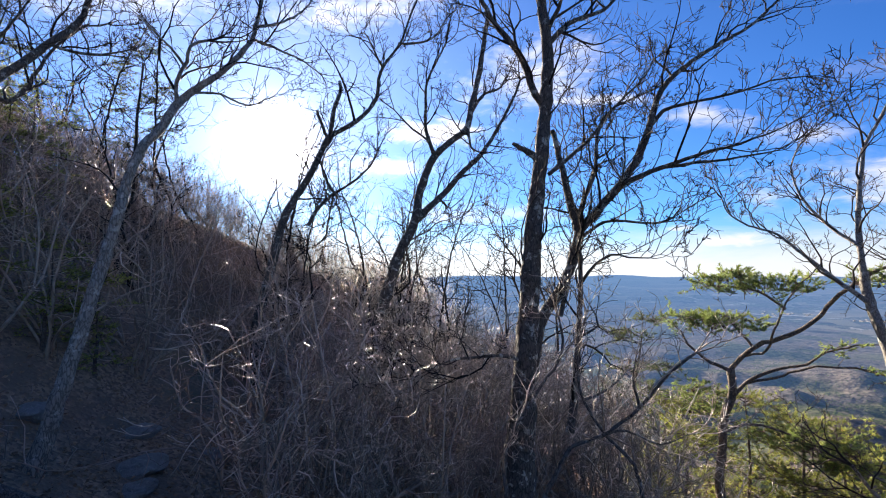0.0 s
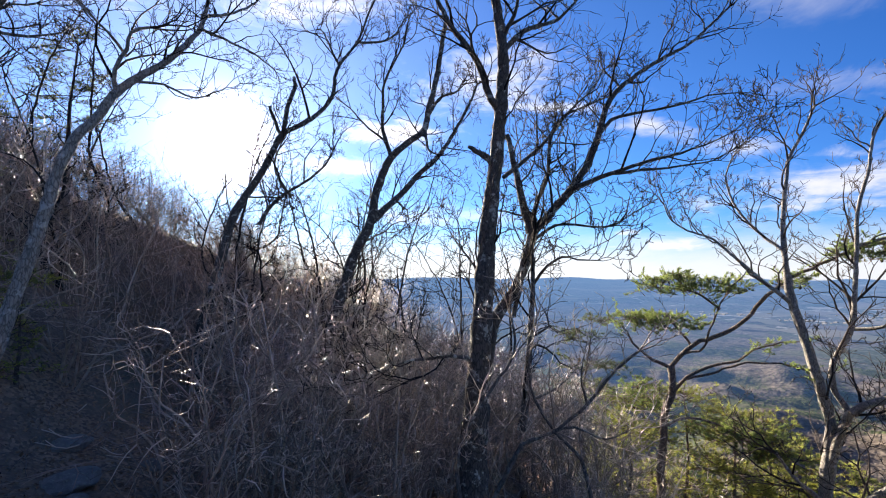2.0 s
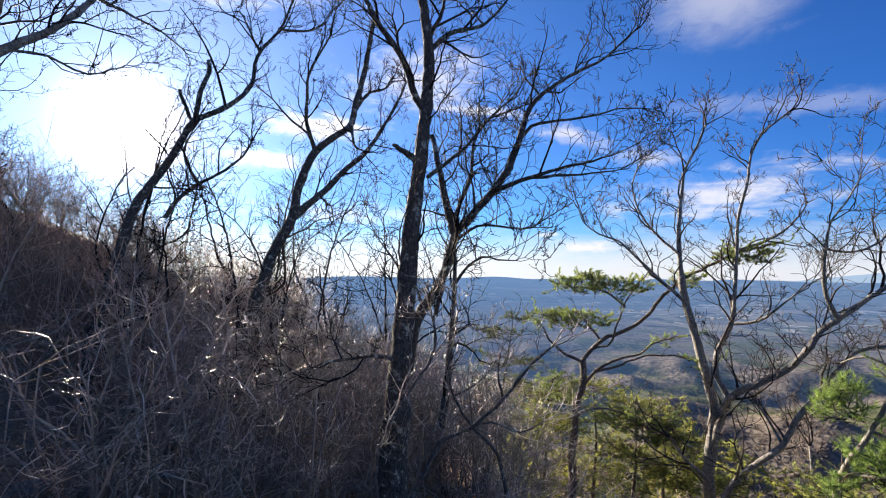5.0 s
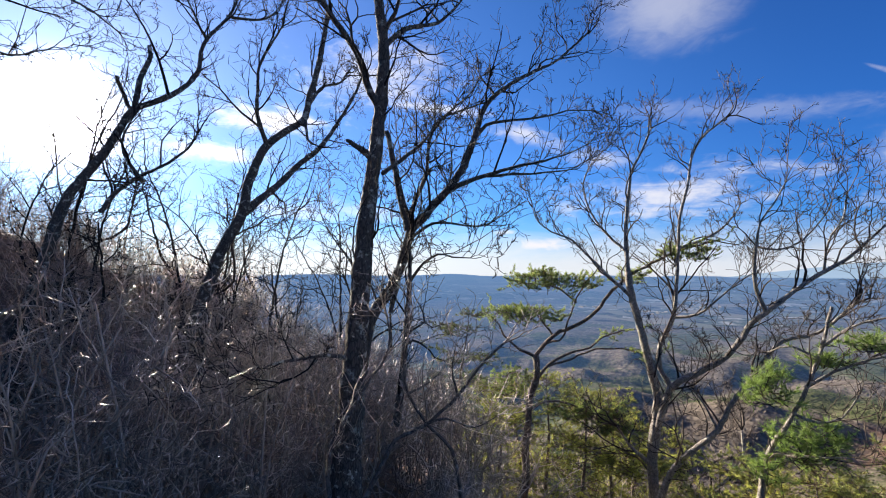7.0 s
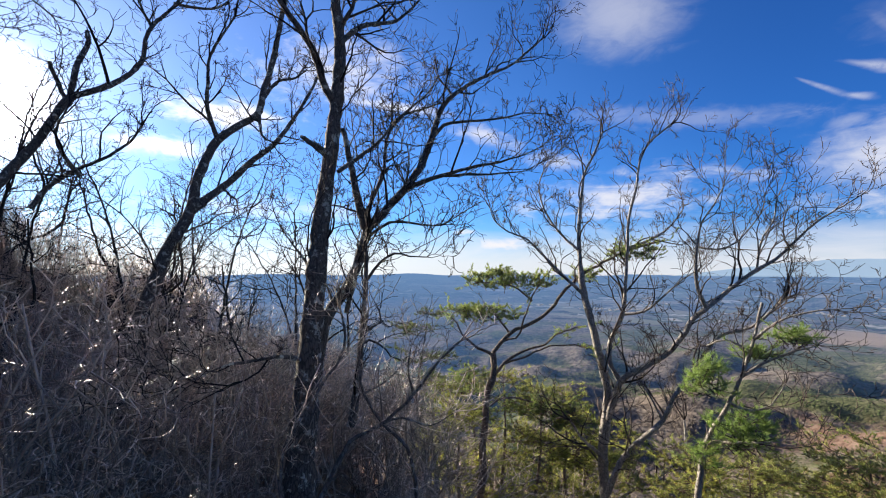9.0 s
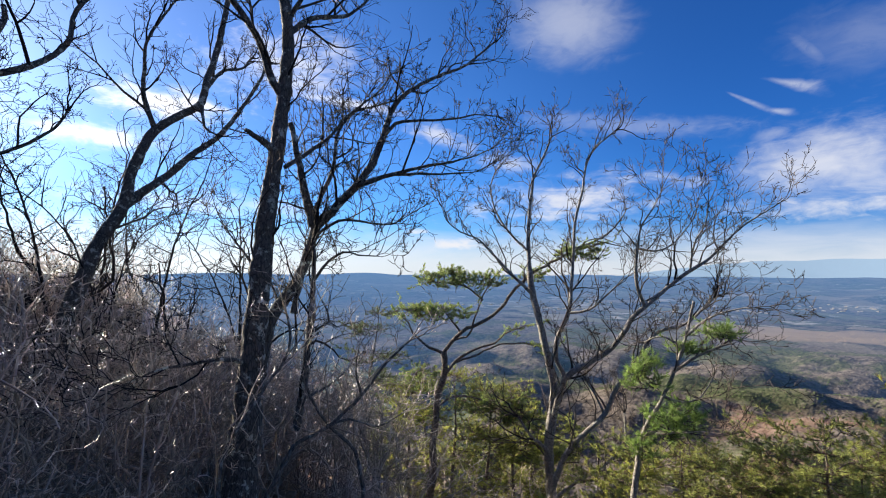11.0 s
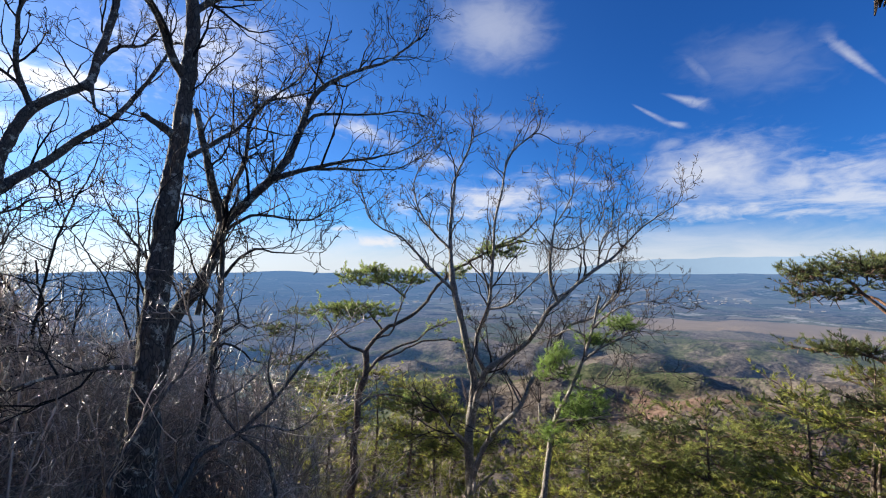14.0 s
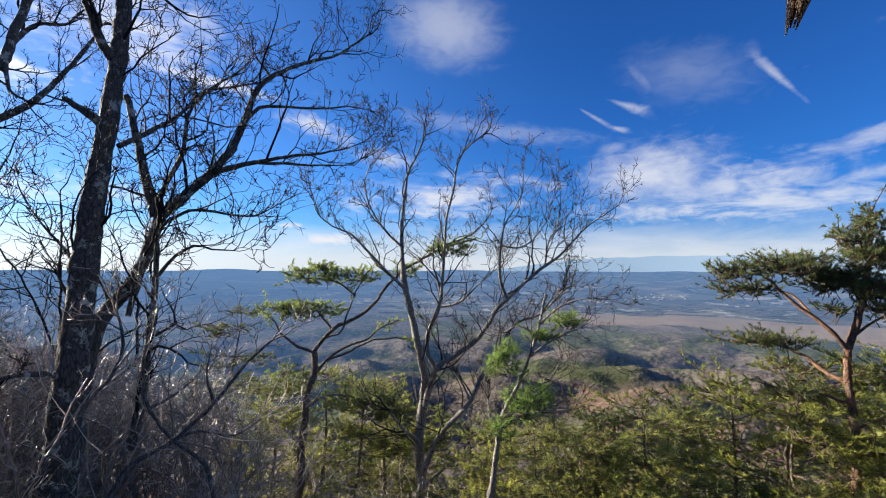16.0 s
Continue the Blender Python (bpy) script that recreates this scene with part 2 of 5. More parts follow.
CONE = twig_material("cone_scales", (0.03, 0.02, 0.014), (0.08, 0.055, 0.04), 0.8)


def rock_material():
    m, k, bsdf = material("lichened_rock", 0.9)
    co = k.add("ShaderNodeTexCoord").outputs["Object"]
    col = k.mix(k.noise(co, 3.0, 6.0, 0.6), (0.12, 0.11, 0.10), (0.34, 0.33, 0.31))
    col = k.mix(k.range(k.noise(co, 7.0, 5.0), 0.55, 0.7), col, (0.30, 0.34, 0.27))
    k.link(col, bsdf.inputs["Base Color"])
    bump(k, bsdf, k.noise(co, 14.0, 8.0, 0.65), 0.8, 0.05)
    return m


def soil_material():
    """Leaf litter near the path; brown winter forest floor further down."""
    m, k, bsdf = material("leaf_litter", 0.9)
    co = k.add("ShaderNodeTexCoord").outputs["Object"]
    cells = k.add("ShaderNodeTexVoronoi")
    cells.inputs["Scale"].default_value = 16.0
    k.link(co, cells.inputs["Vector"])
    tone = k.add("ShaderNodeSeparateColor")
    k.link(cells.outputs["Color"], tone.inputs[0])
    col = k.mix(tone.outputs[0], (0.15, 0.105, 0.075), (0.40, 0.28, 0.185))
    col = k.mix(k.range(k.noise(co, 0.7, 5.0), 0.45, 0.65), col, (0.19, 0.14, 0.10))
    col = k.mix(k.range(k.noise(co, 0.25, 4.0), 0.55, 0.7), col, (0.18, 0.155, 0.105))
    k.link(col, bsdf.inputs["Base Color"])
    bump(k, bsdf, k.math("ADD", cells.outputs["Distance"], k.noise(co, 30.0, 4.0)), 0.8, 0.04)
    return m


def paint_haze(k, m, bsdf, far, az):
    """Paints haze into far land: a blue glow mixed in with distance, stronger towards the sun."""
    haze_emission = k.add("ShaderNodeEmission")
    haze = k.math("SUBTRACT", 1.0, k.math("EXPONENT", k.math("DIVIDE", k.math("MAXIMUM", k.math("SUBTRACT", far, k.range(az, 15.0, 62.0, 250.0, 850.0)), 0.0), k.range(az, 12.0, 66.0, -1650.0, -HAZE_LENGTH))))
    k.link(k.mix(k.range(far, 2000.0, 4900.0), HAZE_GLOW, [c * f for c, f in zip(HAZE_GLOW, (1.28, 1.2, 1.12))]), haze_emission.inputs["Color"])
    haze_emission.inputs["Strength"].default_value = 1.0
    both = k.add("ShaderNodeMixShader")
    k.link(haze, both.inputs[0]), k.link(bsdf.outputs[0], both.inputs[1]), k.link(haze_emission.outputs[0], both.inputs[2])
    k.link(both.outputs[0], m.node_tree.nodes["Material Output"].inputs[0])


def valley_material():
    """The far valley: winter woods, evergreen stands, dry fields; faint blue haze is painted in as a glow that grows
    with distance.
    """
    m, k, bsdf = material("far_valley", 1.0)
    bsdf.inputs["Specular IOR Level"].default_value = 0.0
    pos = k.add("ShaderNodeNewGeometry").outputs["Position"]
    s = k.add("ShaderNodeSeparateXYZ")
    k.link(pos, s.inputs[0])
    x, y, z = s.outputs
    far = k.math("SQRT", k.math("ADD", k.math("MULTIPLY", x, x), k.math("MULTIPLY", y, y)))
    az = k.math("MULTIPLY", k.math("ARCTAN2", x, y), 180 / math.pi)
    fine = k.noise(pos, 0.07, 6.0, 0.75)
    stand = k.range(k.noise(pos, 0.0042, 5.0, 0.6, 0.5), 0.47, 0.58)
    broad = k.noise(pos, 0.011, 6.0, 0.72)
    col = k.mix(k.range(fine, 0.35, 0.65), (0.075, 0.062, 0.05), (0.22, 0.185, 0.145))
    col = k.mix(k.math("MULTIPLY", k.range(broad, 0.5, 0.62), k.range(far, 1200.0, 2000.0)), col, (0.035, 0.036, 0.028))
    green = k.mix(k.range(fine, 0.3, 0.7), (0.03, 0.042, 0.018), (0.11, 0.125, 0.052))
    col = k.mix(k.math("MULTIPLY", stand, 0.8), col, green)
    plots = k.add("ShaderNodeTexVoronoi")
    plots.inputs["Scale"].default_value = 0.006
    squash = k.add("ShaderNodeMapping")
    squash.inputs["Rotation"].default_value = (0, 0, radians(-20))
    squash.inputs["Scale"].default_value = (1.0, 0.8, 1.0)
    k.link(pos, squash.inputs[0]), k.link(squash.outputs[0], plots.inputs["Vector"])
    one = k.add("ShaderNodeSeparateColor")
    k.link(plots.outputs["Color"], one.inputs[0])
    open_land = k.math("MULTIPLY", k.range(one.outputs[0], 0.72, 0.76), k.range(far, 1300.0, 2000.0))
    straw = k.mix(one.outputs[1], (0.30, 0.24, 0.17), (0.17, 0.17, 0.10))
    col = k.mix(k.math("MULTIPLY", open_land, 0.8), col, straw)
    strip = k.range(k.noise(pos, 0.0042, 7.0, 0.74, 0.3), 0.55, 0.63)
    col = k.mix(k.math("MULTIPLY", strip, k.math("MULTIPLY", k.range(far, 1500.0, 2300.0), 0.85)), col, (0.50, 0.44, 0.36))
    # the long dry field
    edge = k.math("ADD", far, k.math("MULTIPLY", k.math("SUBTRACT", k.noise(pos, 0.004, 4.0), 0.5), 500.0))
    field = k.math("MULTIPLY", k.range(edge, 1660.0, 1720.0), k.range(edge, 2130.0, 2080.0))
    field = k.math("MULTIPLY", field, k.math("MULTIPLY", k.range(az, 57.0, 64.0), k.range(az, 112.0, 100.0)))
    col = k.mix(field, col, k.mix(k.noise(pos, 0.012, 4.0), (0.25, 0.185, 0.12), (0.37, 0.28, 0.18)))
    # cut-over red ground below the hills
    red = k.math("MULTIPLY", k.range(k.noise(pos, 0.011, 4.0, 0.6), 0.47, 0.56), k.math("MULTIPLY", k.range(far, 880.0, 800.0), k.range(az, 58.0, 66.0)))
    col = k.mix(k.math("MULTIPLY", red, 0.38), col, (0.22, 0.11, 0.07))
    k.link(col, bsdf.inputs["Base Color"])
    bump(k, bsdf, k.math("ADD", k.noise(pos, 0.06, 3.0, 0.7), k.noise(pos, 0.012, 3.0)), 1.0, 4.0)
    paint_haze(k, m, bsdf, far, az)
    return m


HAZE_LENGTH, HAZE_GLOW = 2200.0, (0.034, 0.072, 0.145)


def woods_material():
    """Crowns of the far winter woods: grey-brown, with evergreen stands, and haze painted in as a blue glow."""
    m, k, bsdf = material("far_woods", 1.0)
    bsdf.inputs["Specular IOR Level"].default_value = 0.0
    geo = k.add("ShaderNodeNewGeometry")
    one = geo.outputs["Random Per Island"]
    stand = k.range(k.math("ADD", k.noise(geo.outputs["Position"], 0.0042, 5.0, 0.6, 0.5), k.math("MULTIPLY", one, 0.07)), 0.49, 0.55)
    col = k.mix(one, (0.10, 0.086, 0.072), (0.175, 0.147, 0.12))
    apart = k.add("ShaderNodeSeparateXYZ")
    k.link(geo.outputs["Position"], apart.inputs[0])
    east = k.math("MULTIPLY", k.math("ARCTAN2", apart.outputs[0], apart.outputs[1]), 180 / math.pi)
    russet = k.math("MULTIPLY", k.range(k.noise(geo.outputs["Position"], 0.011, 4.0, 0.6), 0.45, 0.55), k.range(east, 56.0, 64.0))
    russet = k.math("MULTIPLY", russet, k.range(k.math("ADD", apart.outputs[0], apart.outputs[1]), 1120.0, 980.0))
    col = k.mix(k.math("MULTIPLY", russet, 0.5), col, (0.27, 0.145, 0.09))
    k.link(k.mix(stand, col, k.mix(one, (0.045, 0.06, 0.026), (0.12, 0.145, 0.058))), bsdf.inputs["Base Color"])
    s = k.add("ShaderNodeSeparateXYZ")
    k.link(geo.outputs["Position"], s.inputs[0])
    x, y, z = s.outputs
    paint_haze(k, m, bsdf, k.math("SQRT", k.math("ADD", k.math("MULTIPLY", x, x), k.math("MULTIPLY", y, y))), k.math("MULTIPLY", k.math("ARCTAN2", x, y), 180 / math.pi))
    return m


ROCK, SOIL, VALLEY, WOODS = rock_material(), soil_material(), valley_material(), woods_material()


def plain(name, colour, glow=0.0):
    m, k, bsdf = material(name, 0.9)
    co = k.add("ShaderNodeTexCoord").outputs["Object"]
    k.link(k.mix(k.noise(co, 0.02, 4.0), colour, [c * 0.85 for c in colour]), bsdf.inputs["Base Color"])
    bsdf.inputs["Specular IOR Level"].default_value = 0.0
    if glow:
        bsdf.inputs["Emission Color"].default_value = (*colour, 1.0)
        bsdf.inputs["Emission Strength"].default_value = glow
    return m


# -- the lie of the land, shaped in places to fit the camera's view --
def soft(v, k):
    return v if v > 30 * k else k * math.log1p(math.exp(v / k))


# the top of the thicket on the wooded flank, read off the camera's view: bearings and degrees above the level
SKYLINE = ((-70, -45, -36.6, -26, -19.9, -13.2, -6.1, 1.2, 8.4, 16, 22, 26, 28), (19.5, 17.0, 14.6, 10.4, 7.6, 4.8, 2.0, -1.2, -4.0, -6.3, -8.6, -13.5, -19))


def near_height(x, y):
    """The slope round the viewer: it falls to the right, rises in a wooded flank to the left, with a shallow gully between."""
    right, left = 0.62 * soft(x - 0.5, 1.5), 0.75 * soft(-x - 6.8, 1.6)
    gully = 2.2 * math.exp(-(((x + 5) / 5.5) ** 2)) / (1 + math.exp(min(40.0, 4.5 - y)))
    brink = 1.7 / (1 + math.exp(min(40.0, (4.2 - y) / 0.9))) / (1 + math.exp(min(40.0, (-3.2 - x) / 1.1)))
    return -right + left - gully - brink + 0.45 - 0.09 * soft(y - 1.5, 1.0) - 0.22 * soft(y - 45, 6.0) - 0.42 * soft(0.75 * x + 0.66 * y - 21, 2.5)


def height(x, y):
    z = near_height(x, y)
    d = math.hypot(x, y)
    if z > 14:
        z = 14 + 10 * (1 - math.exp(-(z - 14) / 10))
    # the flank's crest is lifted to just under the skyline that the camera sees
    if x < 3 and y > -20 and 18.5 < d < 200:
        w = min(1.0, (d - 18.5) / 7)
        crest = 1.6 + min(d, 27.0) * math.tan(radians(float(np.interp(math.degrees(math.atan2(x, y)), *SKYLINE)) - 6.0)) - 0.4 * max(0.0, d - 27)
        z += (crest - z) * w * w * (3 - 2 * w) * min(1.0, (3 - x) / 4)
    bumps = 0.12 * noise.fractal((x * 0.35, y * 0.35, 0), 1.0, 2.0, 4)
    z += bumps * min(1.0, max(0.0, (d - 1.0) / 3))
    low = -200.0
    if d > 150:
        w = min(1.0, (d - 150) / 500)
        hill = noise.noise((x / 300, y / 300, 4.0)) * 46 + noise.noise((x / 125, y / 125, 9.0)) * 22 + noise.noise((x / 45, y / 45, 2.0)) * 7
        fade = max(0.08, min(1.0, (1750 - d) / 700))
        low += hill * w * fade
        swell = noise.noise((x / 700, y / 260, 1.0)) * 26
        if d > 2100:
            low += max(0.0, swell) * min(1.0, (d - 2100) / 500)
        if d > 3000:
            low += (d - 3000) / 1900 * 158
    return max(z, low) if d < 150 else low + soft(z - low, 8.0)


def sheet(name, radii, sectors, mat, label, a0=0.0, a1=360.0):
    """A piece of the land in rings about the viewer, from bearing a0 to a1."""
    verts, faces, whole = [], [], a1 - a0 >= 360
    row = sectors if whole else sectors + 1
    for r in radii:
        for j in range(row):
            a = radians(a0 + (a1 - a0) * j / sectors)
            x, y = r * math.sin(a), r * math.cos(a)
            verts.append((x, y, height(x, y)))
    for i in range(len(radii) - 1):
        for j in range(sectors):
            a, b = i * row + j, i * row + (j + 1) % row
            faces.append((a, a + row, b + row, b))
    if radii[0] < 1:
        verts.append((0, 0, height(0, 0)))
        faces += [(len(verts) - 1, j, (j + 1) % sectors) for j in range(sectors)]
    me = bpy.data.meshes.new(name)
    me.from_pydata(verts, [], faces)
    me.materials.append(mat)
    me.polygons.foreach_set("use_smooth", [True] * len(me.polygons))
    return tagged(new(name, me), label, name, kind="structure")


NEAR_RINGS = [0.4 * 1.062 ** i for i in range(108)]
sheet("ground", NEAR_RINGS, 200, SOIL, "steep slope covered with brown leaf litter")
FAR_RINGS = [NEAR_RINGS[-1] * 0.985 * 1.016 ** i for i in range(300)]
FAR_RINGS = [r for r in FAR_RINGS if r < 4900] + [4900.0]
VIEW = "hazy blue valley of woods, low hills and fields"
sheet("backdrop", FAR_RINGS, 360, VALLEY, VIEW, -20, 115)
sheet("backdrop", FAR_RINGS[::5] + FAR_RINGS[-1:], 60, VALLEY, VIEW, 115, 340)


def far_ridge():
    """The pale mountain far beyond the valley; its haze is painted in as glowing pale blue."""
    verts, faces, n = [], [], 160
    for i in range(n + 1):
        a = radians(40 + 90 * i / n)
        top = 118 + 30 * noise.noise((i * 0.05, 2.0, 0)) + 14 * noise.noise((i * 0.23, 5.0, 0))
        ramp = min(1.0, max(0.0, (i - 22) / 26))
        for r, z in ((4910, -150), (4910, -45 + (top + 45) * ramp), (4980, -150)):
            verts.append((r * math.sin(a), r * math.cos(a), z))
    for i in range(n):
        a = 3 * i
        faces += [(a, a + 3, a + 4, a + 1), (a + 1, a + 4, a + 5, a + 2)]
    me = bpy.data.meshes.new("distant_mountain")
    me.from_pydata(verts, [], faces)
    me.materials.append(plain("painted_haze_mountain", (0.105, 0.145, 0.185), 1.1))
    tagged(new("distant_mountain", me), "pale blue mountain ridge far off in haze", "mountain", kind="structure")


far_ridge()


def far_woods(count):
    """Tree crowns of the nearer valley, far too many to count."""
    rng = random.Random(61)
    verts, faces = [], []
    for i in range(count):
        a, d = radians(rng.uniform(14, 88)), math.sqrt(rng.uniform(370.0 ** 2, 1600.0 ** 2))
        if rng.random() < (d - 700) / 900:
            continue
        x, y = d * math.sin(a), d * math.cos(a)
        z, r = height(x, y), rng.uniform(1.1, 2.5)
        n, turn = len(verts), rng.random() * 6.28
        for j in range(5):
            b, q = turn + j * 1.2566, r * rng.uniform(0.75, 1.2)
            verts.append((x + q * math.cos(b), y + q * math.sin(b), z + r * rng.uniform(-0.5, 0.1)))
        verts.append((x + r * rng.uniform(-0.3, 0.3), y + r * rng.uniform(-0.3, 0.3), z + r * rng.uniform(0.35, 0.95)))
        faces += [(n + j, n + (j + 1) % 5, n + 5) for j in range(5)]
    me = bpy.data.meshes.new("far_woods")
    me.from_pydata(verts, [], faces)
    me.materials.append(WOODS)
    me.polygons.foreach_set("use_smooth", [True] * len(me.polygons))
    tagged(new("far_woods", me), "grey-brown winter woods with dark evergreen stands", "woods", kind="stuff")


far_woods(46000)


# -- builders --
class Wood:
    """Collects tapered tubes, blades and leaves into one mesh."""

    def __init__(self):
        self.v, self.f = [], []

    def tube(self, path, radii, sides, rough=0.0):
        start = len(self.v)
        side = None
        n = len(path)
        for i, p in enumerate(path):
            d = path[min(i + 1, n - 1)] - path[max(i - 1, 0)]
            if side is None:
                side = d.orthogonal().normalized()
            else:
                side = side - d * (side.dot(d) / max(d.length_squared, 1e-12))
                side = side.normalized() if side.length > 1e-9 else d.orthogonal().normalized()
            up = d.cross(side).normalized()
            r = radii[i]
            for j in range(sides):
                a = 2 * math.pi * j / sides
                out = side * math.cos(a) + up * math.sin(a)
                q = r
                if rough:
                    at = (p + out * r) * 5.0
                    q = r * (1 + rough * (noise.noise(Vector((at.x * 2.2, at.y * 2.2, at.z * 0.7))) + 0.6 * noise.noise(at * 3.1)))
                self.v.append(p + out * q)
        for i in range(n - 1):
            for j in range(sides):
                a, b = start + i * sides + j, start + i * sides + (j + 1) % sides
                self.f.append((a, b, b + sides, a + sides))
        self.f.append(tuple(start + (n - 1) * sides + j for j in range(sides)))

    def blade(self, p, d, length, width, rng):
        """One needle: a thin sliver with a fold."""
        s = d.orthogonal().normalized()
        s = s * math.cos(rng.random() * 6.28) + d.cross(s) * math.sin(rng.random() * 6.28)
        if s.length < 0.2:
            s = d.orthogonal().normalized()
        n = len(self.v)
        self.v += [p - s * width * 0.5, p + s * width * 0.5, p + d * length]
        self.f.append((n, n + 1, n + 2))

    def leaf(self, p, d, length, width, rng):
        """One curled leaf of four faces."""
        s = d.cross(Vector((rng.gauss(0, 1), rng.gauss(0, 1), rng.gauss(0, 1)))).normalized()
        u = d.cross(s).normalized()
        n = len(self.v)
        self.v += [p, p + d * length * 0.5 + s * width * 0.5 + u * width * 0.25, p + d * length * 0.5 - u * width * 0.1,
                   p + d * length * 0.5 - s * width * 0.5 + u * width * 0.25, p + d * length + u * width * 0.3]
        self.f += [(n, n + 1, n + 2), (n, n + 2, n + 3), (n + 1, n + 4, n + 2), (n + 2, n + 4, n + 3)]

    def mesh(self, name, mat, smooth=True):
        me = bpy.data.meshes.new(name)
        me.from_pydata(self.v, [], self.f)
        me.materials.append(mat)
        if smooth:
            me.polygons.foreach_set("use_smooth", [True] * len(me.polygons))
        return me


def part(name, wood, mat, parent, label="", smooth=True):
    ob = new(name, wood.mesh(name, mat, smooth))
    ob.parent = parent
    return tagged(ob, label)


def gauss(rng):
    return Vector((rng.gauss(0, 1), rng.gauss(0, 1), rng.gauss(0, 1)))


def curve_through(pts, step, rng, jitter):
    """A Catmull-Rom line through the points, with small kinks."""
    pts = [Vector(p) for p in pts]
    ext = [pts[0] * 2 - pts[1]] + pts + [pts[-1] * 2 - pts[-2]]
    line = [pts[0]]
    for i in range(1, len(ext) - 2):
        a, b, c, d = ext[i - 1:i + 3]
        n = max(2, int((c - b).length / step))
        for j in range(1, n + 1):
            t = j / n
            p = 0.5 * (2 * b + (c - a) * t + (2 * a - 5 * b + 4 * c - d) * t * t + (3 * b - a - 3 * c + d) * t ** 3)
            line.append(p + gauss(rng) * jitter if j < n else p)
    return line


UP = Vector((0, 0, 1))


def grow(w, p, d, length, r, depth, rng, lift=0.10, wiggle=0.30, kids=3.4, thin=0.004, spread=1.0, ends=3):
    """A bare branch that bends away from each of its side shoots, which fork again, down to twigs."""
    n = (ends, ends + 2, 6, 8)[min(depth, 3)]
    count = max(2, round(kids * rng.uniform(0.75, 1.25))) if depth > 0 else 0
    forks = [min(n, max(1, round((0.2 + 0.8 * (c + rng.random()) / count) * n))) for c in range(count)]
    path, radii, shoots = [p], [r], []
    fan, hand, bend = gauss(rng), rng.choice((-1, 1)), gauss(rng) * wiggle * 0.28
    for i in range(1, n + 1):
        d = (d + bend + gauss(rng) * wiggle * 0.46 + UP * lift).normalized()
        p = p + d * (length / n) * rng.uniform(0.8, 1.2)
        path.append(p)
        radii.append(max(thin * 0.6, r * (1 - 0.72 * i / n)))
        for c in range(forks.count(i)):
            axis = d.cross(fan + gauss(rng) * 0.3) * hand
            hand = -hand
            if axis.length > 1e-6:
                a, axis = rng.uniform(0.5, 0.95) * spread, axis.normalized()
                shoots.append((p, Matrix.Rotation(a, 3, axis) @ d, i / n, radii[-1]))
                d = Matrix.Rotation(-0.3 * a, 3, axis) @ d
    w.tube(path, radii, 5 if r > 0.02 else 3)
    for q, way, s, rq in shoots:
        grow(w, q, way, length * rng.uniform(0.36, 0.66) * (1.15 - 0.4 * s), max(thin, rq * rng.uniform(0.6, 0.85)),
             depth - 1, rng, lift, wiggle, kids * 0.92, thin, spread, ends)


